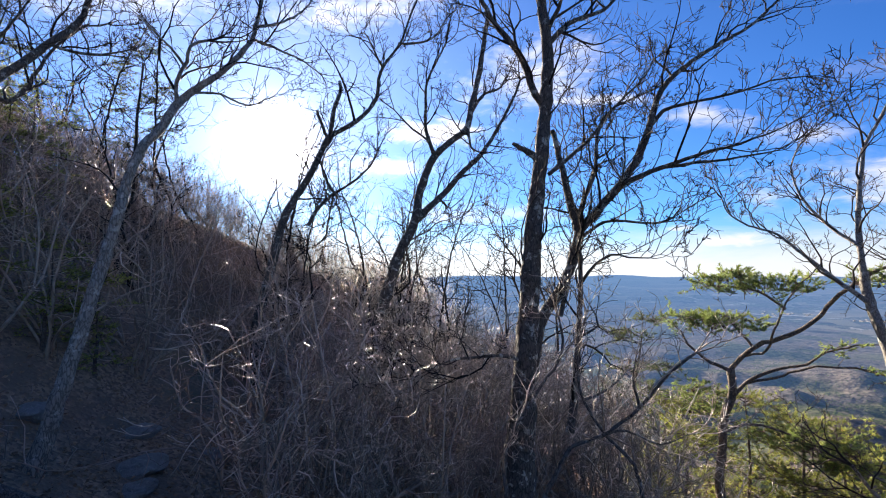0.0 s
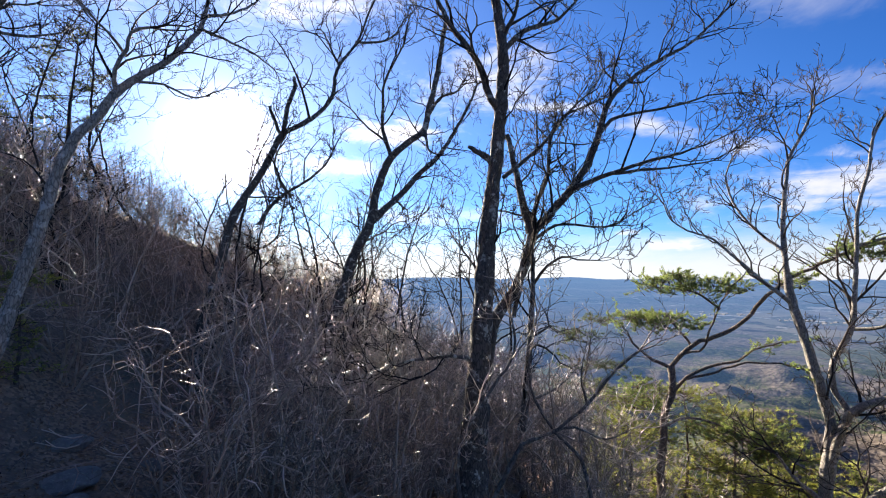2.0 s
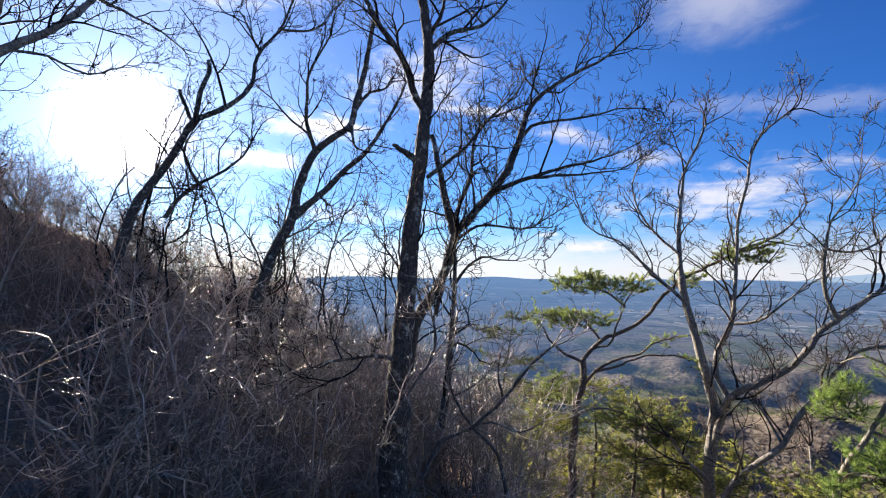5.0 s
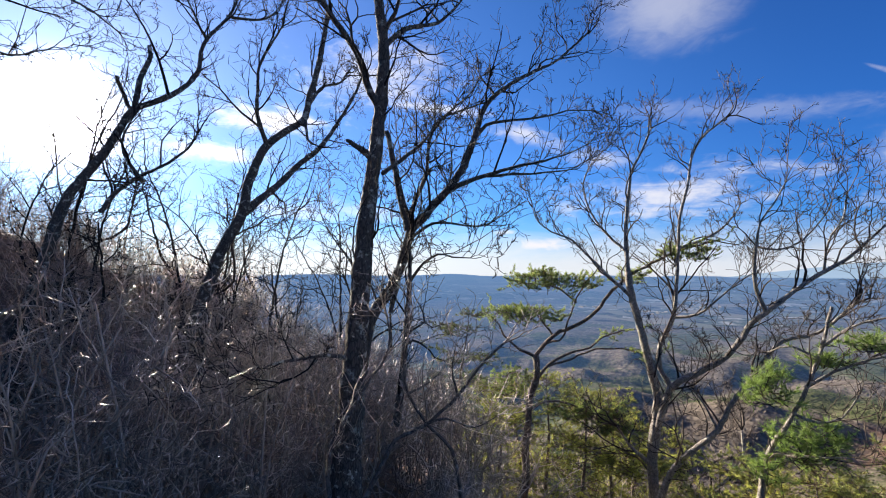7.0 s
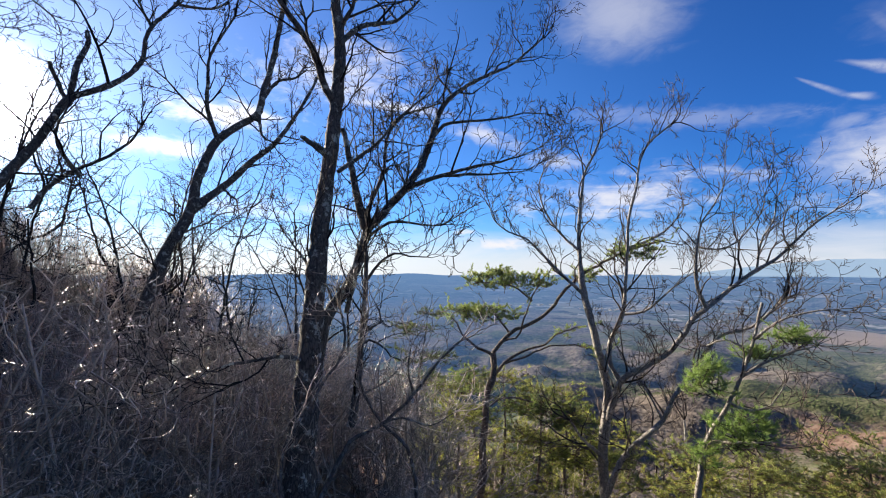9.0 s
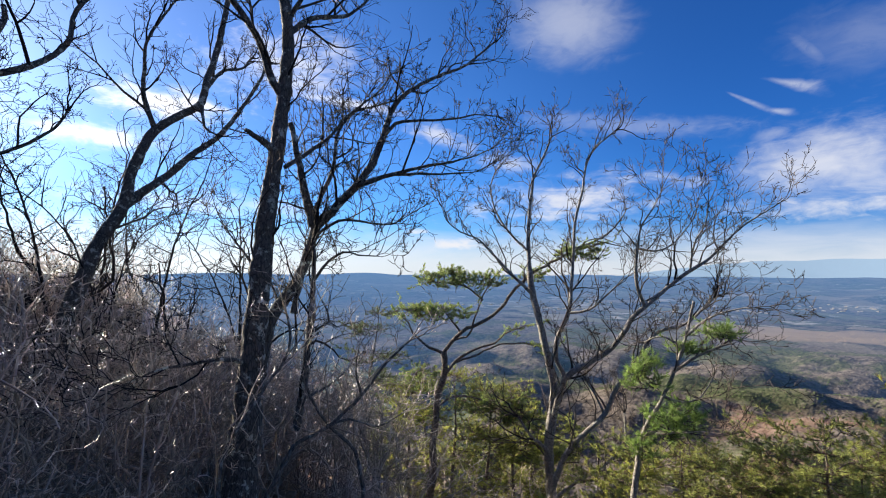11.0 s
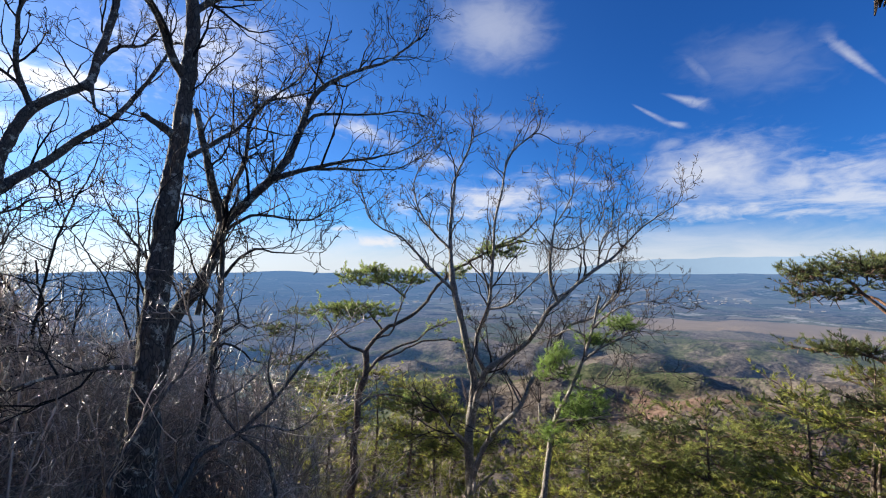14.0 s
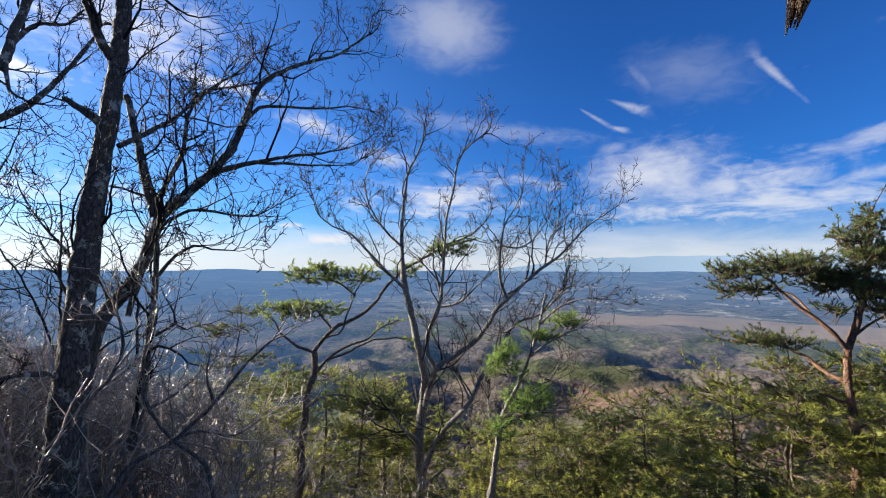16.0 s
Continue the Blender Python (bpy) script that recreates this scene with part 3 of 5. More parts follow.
class Tree:
    """A bare tree with main limbs given in metres from its foot: sideways, away, up. Most are fitted to the camera's
    view.
    """

    def __init__(self, name, label, x, y, turn, wood, twigs, seed, size=1.0, density=1.0, depth=3, category="tree", lift=0.10, wiggle=0.36):
        self.root = tagged(new(name), label, category)
        self.root.matrix_world = pose(x, y, height(x, y), 0, 0, turn)
        self.wood, self.twig_mat, self.rng = wood, twigs, random.Random(seed)
        self.size, self.density, self.depth, self.lift, self.wiggle = size, density, depth, lift, wiggle
        self.twigs = Wood()
        self.thin = 0.0074 * size
        self.trunk = None

    def limb(self, kind, r0, r1, *pts):
        rng, size = self.rng, self.size
        line = curve_through(pts, 0.10 * size if r0 > 0.07 else 0.2 * size, rng, 0.009 * size if r0 <= 0.07 else 0.006)
        n = len(line)
        radii = []
        for i, p in enumerate(line):
            r = r1 + (r0 - r1) * (1 - i / (n - 1)) ** (1.6 if kind == "trunk" else 1.25)
            r *= 1 + 0.10 * noise.noise(p * (2.2 / size) + Vector((r0 * 90, 0, 0)))
            if kind == "trunk":
                r *= 1 + 0.35 * math.exp(-max(0.0, p.z + 0.2) / 0.35)
            radii.append(r)
        w = Wood()
        w.tube(line, radii, 18 if r0 > 0.1 else 8, 0.16 if r0 > 0.07 else 0.08)
        ob = part(kind, w, self.wood, self.trunk or self.root)
        if kind == "trunk":
            self.trunk = ob
        if kind in ("stub", "broken_limb"):
            self.twig_run(line, radii, 0.15)
        elif kind == "trunk":
            self.twig_run(line, radii, 0.30, 0.35)
        else:
            self.twig_run(line, radii, 1.0, 0.12)
        return ob

    def twig_run(self, line, radii, amount, first=0.1):
        rng, size = self.rng, self.size
        n, total = len(line), sum((line[i + 1] - line[i]).length for i in range(len(line) - 1))
        gone = 0.0
        every = 0.33 * size / (amount * self.density)
        due = total * first + every * rng.random()
        for i in range(n - 1):
            seg = line[i + 1] - line[i]
            while gone + seg.length > due:
                s = due / total
                d = seg.normalized()
                axis = d.cross(gauss(rng)).normalized()
                way = Matrix.Rotation(rng.uniform(0.6, 1.15), 3, axis) @ d
                way = (way + UP * 0.35).normalized()
                long = (0.5 + 1.45 * rng.random() ** 1.4) * size * (1.15 - 0.45 * s)
                r = min(radii[i] * 0.65, (0.007 + 0.0125 * long / size) * size * rng.uniform(0.75, 1.15))
                grow(self.twigs, line[i], way, long, r, self.depth - (1 if rng.random() < 0.6 else 0), rng, self.lift, self.wiggle, 3.5, self.thin)
                due += every * rng.uniform(0.5, 1.5)
            gone += seg.length
        if amount >= 1.0 and radii[-1] < 0.04 * size:
            d = (line[-1] - line[-2]).normalized()
            for c in range(3):
                way = (d + gauss(rng) * 0.28).normalized()
                grow(self.twigs, line[-1], way, rng.uniform(0.7, 1.3) * size, radii[-1] * 0.8, self.depth, rng, self.lift, self.wiggle, 3.3, self.thin)

    def finish(self):
        part("crown", self.twigs, self.twig_mat, self.root)
        return self.root


class Pine(Tree):
    """A pine: trunk and branches, some laid to fit the camera's view, that carry tufts of needles."""

    needles, cones, tuft, blade_width = None, 0, 0.13, 0.009

    def begin(self, needle_mat, cones=0, tuft=0.13, width=0.009):
        self.needles, self.needle_mat, self.cones, self.tuft, self.blade_width = Wood(), needle_mat, cones, tuft, width
        self.spots = []
        return self

    def clump(self, p, d, count):
        """A brush of needles round the end of a shoot."""
        rng = self.rng
        for i in range(count):
            way = (d * 0.75 + gauss(rng) * 0.5 + UP * 0.2).normalized()
            self.needles.blade(p - d * rng.random() * self.tuft * 0.75, way, self.tuft * rng.uniform(0.75, 1.1), self.blade_width, rng)

    def leafy_limb(self, kind, r0, r1, *pts, bare=0.4, spray=1.0, flat=0.6, count=16, lush=2):
        """A branch with foliage past the share of its length given by bare."""
        rng = self.rng
        line = curve_through(pts, 0.2, rng, 0.02)
        n = len(line)
        w = Wood()
        w.tube(line, [r0 + (r1 - r0) * i / (n - 1) for i in range(n)], 8 if r0 > 0.026 else 4)
        part(kind, w, self.wood, self.trunk or self.root)
        for i in range(n - 1):
            s = i / (n - 1)
            if s < bare:
                continue
            seg = (line[i + 1] - line[i]).normalized()
            for c in range(lush):
                side = seg.cross(UP)
                side = side.normalized() if side.length > 0.05 else Vector((1, 0, 0))
                way = (side * rng.choice((-1, 1)) * rng.uniform(0.5, 1.0) + seg * rng.uniform(0.2, 0.9) + UP * rng.uniform(-0.1, 1.0 - flat)).normalized()
                self.sprig(line[i], way, spray * rng.uniform(0.35, 0.85) * (0.7 + 0.5 * (1 - s)), count)
        self.sprig(line[-1], (line[-1] - line[-2]).normalized(), spray * 0.6, count)

    def sprig(self, p, d, length, count):
        """A twig with short shoots to either side, each ending in a brush of needles."""
        rng = self.rng
        n = max(2, int(length / 0.13))
        path, ways = [p], [d]
        for i in range(n):
            d = (d + gauss(rng) * 0.18 + UP * 0.06).normalized()
            p = p + d * (length / n)
            path.append(p), ways.append(d)
        self.twigs.tube([path[0], path[n // 2], path[n]], [0.011, 0.009, 0.005], 3)
        hand = rng.choice((-1, 1))
        for i in range(1, n + 1):
            if i / n > 0.3:
                side = ways[i].cross(UP)
                side = side.normalized() if side.length > 0.05 else Vector((1, 0, 0))
                way = (ways[i] * 0.6 + side * hand * rng.uniform(0.5, 1.0) + UP * rng.uniform(-0.05, 0.45)).normalized()
                self.clump(path[i] + way * rng.uniform(0.05, 0.17), way, count)
                hand = -hand
        self.clump(path[n], (ways[n] + UP * 0.3).normalized(), count)
        self.spots.append(path[n // 2])

    def pad(self, x, y, z, wide, deep, high, count, each=15):
        """A flat layer of sprigs."""
        rng = self.rng
        for i in range(int(count * 1.7)):
            u = gauss(rng)
            u = u.normalized() * rng.random() ** 0.4
            p = Vector((x + u.x * wide, y + u.y * deep, z + u.z * high))
            way = Vector((u.x + rng.gauss(0, 0.5), u.y + rng.gauss(0, 0.5), rng.uniform(0.0, 0.6))).normalized()
            self.sprig(p - way * 0.3, way, rng.uniform(0.3, 0.5), each)

    def finish(self):
        foliage = part("foliage", self.needles, self.needle_mat, self.root, smooth=False)
        if self.cones:
            me = cone_mesh()
            self.rng.shuffle(self.spots)
            for p in self.spots[:self.cones]:
                c = new("pine_cone", me)
                c.parent = foliage
                c.matrix_local = Matrix.Translation(p - UP * 0.05) @ Euler((self.rng.uniform(-0.8, 0.8), self.rng.uniform(-0.8, 0.8), 0)).to_matrix().to_4x4()
        return super().finish()


CONES = {}


def cone_mesh():
    """A dark pine cone with rows of proud scales."""
    if "cone" not in CONES:
        w = Wood()
        rows = 6
        for i in range(rows):
            z0, r0 = 0.10 * i / rows, 0.035 * math.sin(math.pi * (0.22 + 0.75 * i / rows)) + 0.006
            w.tube([Vector((0, 0, z0)), Vector((0, 0, z0 + 0.014))], [r0, r0 * 0.7], 6)
        CONES["cone"] = w.mesh("pine_cone", CONE, False)
    return CONES["cone"]


def wild_pine(name, label, tall, seed, needle_mat, wood=None, reach=1.9, first=0.2, count=12, tuft=0.12, width=0.019, rows=10):
    """A young pine that grows in uneven whorls; returns its root, standing at the origin."""
    rng = random.Random(seed)
    pine = Pine(name, label, 0, 0, 0, wood or PINE_BARK, PINE_TWIGS, seed, category="pine tree").begin(needle_mat, 0, tuft, width)
    pine.root.matrix_world = Matrix.Identity(4)
    lean = [Vector((0, 0, -0.5))]
    for i in range(1, 8):
        lean.append(Vector((lean[-1].x + rng.gauss(0, 0.07), lean[-1].y + rng.gauss(0, 0.07), tall * i / 7)))
    w = Wood()
    line = curve_through(lean, 0.3, rng, 0.01)
    w.tube(line, [0.02 * tall * (1 - i / len(line)) ** 1.2 + 0.006 for i in range(len(line))], 9)
    pine.trunk = part("trunk", w, pine.wood, pine.root)
    for row in range(rows):
        s = first + (1 - first) * (row + 0.3 * rng.random()) / rows
        p = line[min(len(line) - 1, int(s * len(line)))]
        for c in range(rng.choice((3, 4, 4, 5))):
            if rng.random() < 0.12:
                continue
            a = rng.uniform(0, 2 * math.pi)
            out = Vector((math.cos(a), math.sin(a), 0))
            long = reach * (0.25 + 0.9 * math.sin(math.pi * min(1.0, (1 - s) * 0.9 + 0.08)) ** 0.8) * rng.uniform(0.6, 1.15)
            pine.leafy_limb("branch", 0.012 + 0.012 * (1 - s), 0.006, p, p + out * long * 0.5 + UP * long * rng.uniform(0.0, 0.22), p + out * long + UP * long * rng.uniform(0.0, 0.3),
                            bare=0.3, spray=0.7 * reach / 1.9 + 0.15, flat=0.95, count=count, lush=3 if s > 0.45 else 2)
    for c in range(8):
        pine.sprig(line[-1] - UP * rng.uniform(0.0, 0.6), Vector((rng.gauss(0, 0.7), rng.gauss(0, 0.7), rng.uniform(0.2, 0.9))).normalized(), rng.uniform(0.3, 0.5), count)
    return pine.finish()


PINE_TWIGS = twig_material("pine_twigs", (0.07, 0.045, 0.03), (0.17, 0.115, 0.08))


# -- the trees placed limb by limb to fit the camera's view --
oak = Tree("oak_tree", "bare two-stemmed oak with lichened furrowed grey bark", 1.31, 8.06, -9.2, OAK_BARK, OAK_TWIGS, 3, 1.0, 1.3, lift=0.12, wiggle=0.42)
oak.limb("trunk", 0.313, 0.085, (-0.05, 0, -0.40), (0, 0, 0.18), (0.05, 0, 1.23), (0.11, 0, 2.49), (0.19, 0, 3.58), (0.27, 0, 4.69), (0.34, 0, 5.71), (0.45, 0, 6.65), (0.54, 0, 7.49), (0.60, 0, 8.24), (0.63, 0, 8.89), (0.58, 0, 9.43), (0.50, 0, 9.96), (0.35, 0, 10.92))
oak.limb("limb", 0.073, 0.027, (0.52, 0, 7.92), (0.34, -0.13, 8.19), (0.20, -0.26, 8.58), (0, -0.39, 8.87), (-0.23, -0.51, 9.11), (-0.42, -0.64, 9.35), (-0.67, -0.77, 9.91), (-0.80, -0.90, 10.37))
oak.limb("limb", 0.053, 0.019, (0.65, 0, 9.05), (1.02, 0.17, 9.49), (1.33, 0.33, 9.69), (1.67, 0.50, 9.86), (1.90, 0.67, 10.10), (2.18, 0.83, 10.46), (2.58, 1.00, 11.09))
oak.limb("limb", 0.048, 0.015, (0.63, 0, 9.30), (0.82, -0.20, 9.59), (0.88, -0.40, 9.87), (0.90, -0.60, 10.36))
oak.limb("stub", 0.078, 0.030, (0.41, 0, 6.92), (0.24, -0.10, 7.03), (0.10, -0.20, 7.08), (-0.02, -0.30, 7.13))
oak.limb("limb", 0.087, 0.048, (1.14, 0.30, 5.63), (1.07, 0.26, 5.92), (0.95, 0.22, 6.39), (0.86, 0.18, 6.81), (0.77, 0.14, 7.21), (0.69, 0.10, 7.47))
oak.limb("stem", 0.129, 0.073, (0.26, 0.20, 2.83), (0.34, 0.28, 3.43), (0.47, 0.36, 3.98), (0.79, 0.44, 4.44), (1.01, 0.52, 4.88), (1.15, 0.60, 5.34), (1.24, 0.68, 5.66), (1.50, 0.76, 5.93), (1.75, 0.84, 6.22), (2.08, 0.92, 6.60), (2.43, 1.00, 7.12))
oak.limb("limb", 0.073, 0.022, (2.43, 1.00, 7.12), (2.68, 1.12, 7.75), (2.94, 1.25, 8.50), (3.42, 1.37, 9.01), (3.93, 1.50, 9.39), (4.37, 1.62, 9.66), (4.93, 1.75, 10.01), (5.45, 1.87, 10.50), (5.91, 2.00, 10.95))
oak.limb("limb", 0.059, 0.011, (2.01, 0.90, 6.53), (2.37, 0.74, 6.68), (2.74, 0.59, 6.81), (3.09, 0.43, 6.91), (3.44, 0.27, 7.00), (3.86, 0.11, 7.06), (4.20, -0.04, 7.16), (4.57, -0.20, 7.33))
oak.limb("limb", 0.035, 0.012, (2.74, 0.60, 6.81), (3.23, 0.50, 6.85), (3.75, 0.40, 6.86), (4.20, 0.30, 6.91), (4.47, 0.20, 6.94))
oak.limb("limb", 0.044, 0.012, (2.68, 1.20, 7.74), (2.93, 1.08, 8.05), (3.28, 0.97, 8.12), (3.76, 0.85, 8.16), (4.24, 0.73, 8.23), (4.63, 0.62, 8.34), (5.14, 0.50, 8.33))
oak.limb("limb", 0.050, 0.020, (1.16, 0.50, 5.85), (1.41, 0.72, 6.46), (1.60, 0.93, 6.90), (1.67, 1.15, 7.61), (2.01, 1.37, 8.22), (2.41, 1.58, 8.49), (3.00, 1.80, 8.80))
oak.limb("limb", 0.042, 0.013, (0.62, 0, 6.63), (0.97, 0.23, 6.94), (1.45, 0.47, 7.41), (1.71, 0.70, 7.84), (2.08, 0.93, 8.23), (2.56, 1.17, 8.73), (2.89, 1.40, 9.27))
oak.limb("limb", 0.035, 0.010, (1.71, 0.90, 6.16), (1.91, 0.40, 6.40), (1.91, -0.10, 6.80), (1.78, -0.60, 7.00))
oak.limb("stem", 0.072, 0.037, (0.87, -0.40, 2.19), (0.99, -0.28, 2.92), (1.04, -0.16, 3.52), (1.11, -0.04, 4.12), (1.15, 0.08, 4.74), (1.17, 0.20, 5.43))
oak.limb("limb", 0.048, 0.018, (0.82, 0.40, 4.03), (0.98, 0.47, 4.68), (1.06, 0.54, 5.17), (1.32, 0.61, 5.57), (1.67, 0.69, 5.81), (2.10, 0.76, 5.83), (2.66, 0.83, 5.79), (2.99, 0.90, 5.89))
oak.limb("limb", 0.033, 0.010, (1.22, 0.40, 4.68), (1.42, 0.10, 5.00), (1.63, -0.20, 5.15), (1.83, -0.50, 5.09), (2.08, -0.80, 5.07))
oak.limb("limb", 0.041, 0.011, (0.28, 0, 4.28), (0.09, 0.20, 4.99), (-0.15, 0.40, 5.31), (-0.37, 0.60, 5.65))
oak.limb("limb", 0.044, 0.008, (0.02, -0.20, 3.33), (-0.28, -0.40, 3.43), (-0.62, -0.60, 3.43), (-0.93, -0.80, 3.43), (-1.22, -1.00, 3.36), (-1.49, -1.20, 3.25))
oak.finish()

leaning_oak = Tree("oak_tree", "bare slender oak leaning out over the gully", -2.79, 17.92, 8.8, OAK_BARK, OAK_TWIGS, 5, 1.6, 1.4, lift=0.12, wiggle=0.42)
leaning_oak.limb("trunk", 0.328, 0.095, (-0.05, 0, -0.40), (0, 0, 2.35), (0.30, 0, 3.91), (0.67, 0, 5.12), (1.00, 0, 6.25), (1.51, 0, 7.26), (1.72, 0, 7.91), (1.84, 0, 8.74), (2.35, 0, 10.13), (3.04, 0, 10.90), (3.83, 0, 11.58), (4.04, 0, 12.55), (4.31, 0, 13.55), (4.52, 0, 14.73), (4.67, 0, 15.76), (4.85, 0, 16.71))
leaning_oak.limb("limb", 0.159, 0.054, (1.69, 0, 7.65), (2.28, 0.29, 8.23), (3.02, 0.57, 8.95), (3.81, 0.86, 9.88), (4.80, 1.14, 10.88), (5.71, 1.43, 12.33), (6.50, 1.71, 13.81), (6.91, 2.00, 14.77))
leaning_oak.limb("limb", 0.099, 0.031, (2.49, 0, 10.30), (2.08, -0.30, 11.32), (2.03, -0.60, 12.10), (2.03, -0.90, 12.99), (2.39, -1.20, 13.80), (2.72, -1.50, 14.41))
leaning_oak.limb("limb", 0.080, 0.039, (4.00, 0, 12.19), (4.67, 0.50, 13.26), (5.54, 1.00, 13.83), (5.99, 1.50, 14.51))
leaning_oak.limb("limb", 0.080, 0.033, (3.90, 0, 11.59), (3.92, -0.50, 10.65), (4.18, -1.00, 10.30))
leaning_oak.finish()

ash = Tree("ash_tree", "bare many-limbed tree with pale sunlit grey bark", 11.82, 11.58, -45.6, ASH_BARK, ASH_TWIGS, 7, 1.35, 1.4, lift=0.13, wiggle=0.42)
ash.limb("trunk", 0.233, 0.114, (-0.05, 0, -0.40), (0, 0, 1.84), (0.06, 0, 3.22), (0, 0, 4.41), (0.04, 0, 5.35), (0.12, 0, 6.09), (0.18, 0, 6.82), (0.04, 0, 7.54), (-0.14, 0, 8.39), (-0.33, 0, 9.25), (-0.52, 0, 9.98), (-0.64, 0, 10.94))
ash.limb("limb", 0.083, 0.032, (-0.64, 0, 10.94), (-0.69, 0.08, 12.26), (-0.59, 0.16, 13.56), (-0.47, 0.24, 14.47), (-0.13, 0.32, 15.17), (0.16, 0.40, 15.94))
ash.limb("limb", 0.073, 0.020, (-0.52, 0, 10.07), (-0.76, -0.14, 10.32), (-1.26, -0.29, 10.81), (-1.87, -0.43, 11.48), (-2.47, -0.57, 12.09), (-3.07, -0.71, 12.33), (-3.54, -0.86, 12.75), (-3.67, -1.00, 13.20))
ash.limb("limb", 0.052, 0.023, (-0.68, 0, 11.62), (-1.32, 0.25, 12.28), (-1.87, 0.50, 13.08), (-2.18, 0.75, 14.21), (-1.85, 1.00, 15.16))
ash.limb("limb", 0.132, 0.076, (0.08, 0, 5.21), (0.28, -0.11, 6.35), (0.64, -0.23, 7.27), (1.29, -0.34, 7.77), (1.98, -0.46, 8.28), (2.43, -0.57, 8.89), (2.75, -0.69, 9.49), (3.07, -0.80, 9.79))
ash.limb("limb", 0.076, 0.020, (3.07, -0.80, 9.79), (3.56, -0.63, 10.21), (4.27, -0.46, 10.79), (5.00, -0.29, 11.26), (5.62, -0.11, 11.85), (6.14, 0.06, 12.34), (6.66, 0.23, 12.71), (7.47, 0.40, 13.23))
ash.limb("limb", 0.067, 0.018, (3.07, -0.80, 9.79), (2.88, -0.97, 10.21), (2.75, -1.13, 10.78), (2.79, -1.30, 11.68), (2.87, -1.47, 12.34), (3.17, -1.63, 12.83), (3.40, -1.80, 13.35))
ash.limb("limb", 0.082, 0.032, (0.57, 0, 7.20), (0.28, 0.07, 7.78), (0.28, 0.15, 8.42), (0.47, 0.22, 8.87), (0.72, 0.29, 9.48), (0.83, 0.36, 10.48), (0.92, 0.44, 11.77), (0.99, 0.51, 12.80), (1.25, 0.58, 13.86), (1.38, 0.65, 14.78), (1.71, 0.73, 15.48), (2.42, 0.80, 16.09))
ash.limb("limb", 0.053, 0.022, (0.94, 0.60, 11.76), (1.44, 0.85, 11.94), (2.00, 1.10, 12.22), (2.46, 1.35, 12.61), (2.86, 1.60, 13.19))
ash.limb("limb", 0.053, 0.019, (0.75, 0.50, 9.42), (1.39, 0.22, 9.56), (1.79, -0.05, 9.92), (2.24, -0.32, 10.41), (2.78, -0.60, 10.89))
ash.limb("limb", 0.040, 0.019, (4.62, 0, 10.96), (4.62, -0.25, 11.51), (4.69, -0.50, 11.99), (4.90, -0.75, 12.45), (4.92, -1.00, 13.08))
ash.limb("limb", 0.040, 0.019, (2.97, -0.30, 11.71), (3.46, -0.53, 11.60), (3.97, -0.77, 11.84), (4.38, -1.00, 12.43))
ash.limb("limb", 0.106, 0.038, (0.05, -0.80, 3.22), (0.16, -0.78, 3.80), (0.45, -0.76, 4.60), (0.80, -0.75, 5.18), (1.37, -0.73, 5.77), (1.81, -0.71, 6.26), (2.17, -0.69, 7.07), (2.63, -0.67, 7.76), (3.20, -0.65, 8.69), (3.63, -0.64, 9.04), (4.32, -0.62, 9.28), (5.11, -0.60, 10.09))
ash.limb("limb", 0.080, 0.040, (0, -0.20, 4.58), (-0.14, -0.30, 4.81), (-0.61, -0.40, 5.22), (-1.04, -0.50, 5.87))
ash.limb("limb", 0.039, 0.020, (1.80, -0.60, 6.23), (1.53, -0.47, 6.79), (1.25, -0.33, 7.24), (1.32, -0.20, 7.50))
ash.limb("limb", 0.050, 0.031, (0.26, -0.30, 3.18), (0.95, -0.08, 3.71), (1.66, 0.14, 4.05), (2.28, 0.36, 4.59), (2.61, 0.58, 5.13), (2.61, 0.80, 5.88))
ash.finish()

sapling = Pine("sapling_tree", "thin pale sapling with tufts of fresh green needles", 9.12, 6.42, -54.9, PALE_BARK, ASH_TWIGS, 9, 1.0, 0.8, category="tree").begin(NEEDLES_BRIGHT, 0, 0.16, 0.013)
sapling.limb("trunk", 0.15, 0.028, (-0.05, 0, -0.40), (0, 0, 2.63), (0.08, 0, 3.26), (0.17, 0, 4.00), (0.28, 0, 4.70), (0.40, 0, 5.10), (0.70, 0, 5.68), (0.93, 0, 6.23), (1.16, 0, 6.94), (1.27, 0, 7.41), (1.37, 0, 7.87))
sapling.limb("limb", 0.039, 0.012, (0.36, 0, 4.90), (0.97, -0.25, 5.11), (1.53, -0.50, 5.29))
sapling.limb("limb", 0.039, 0.013, (0.93, 0, 6.31), (1.37, 0.17, 6.63), (1.88, 0.33, 6.89), (2.26, 0.50, 7.00))
sapling.limb("limb", 0.032, 0.014, (1.16, 0, 6.84), (0.76, 0.15, 7.06), (0.38, 0.30, 6.88))
sapling.limb("limb", 0.032, 0.013, (0.74, 0, 5.79), (1.11, 0.13, 5.65), (1.49, 0.27, 5.78), (1.76, 0.40, 6.22))
sapling.limb("limb", 0.032, 0.012, (1.18, 0, 7.09), (1.59, -0.13, 7.51), (2.03, -0.27, 7.72), (2.39, -0.40, 7.80))
sapling.pad(0.38, 0.0, 6.2, 0.45, 0.4, 0.36, 26)
sapling.pad(0.95, 0.1, 5.25, 0.62, 0.5, 0.48, 44)
sapling.pad(1.25, 0.2, 6.8, 0.50, 0.3, 0.15, 12)
sapling.pad(1.95, 0.3, 7.2, 0.45, 0.3, 0.14, 14)
sapling.pad(0.25, 0.0, 4.6, 0.40, 0.3, 0.35, 12)
sapling.finish()

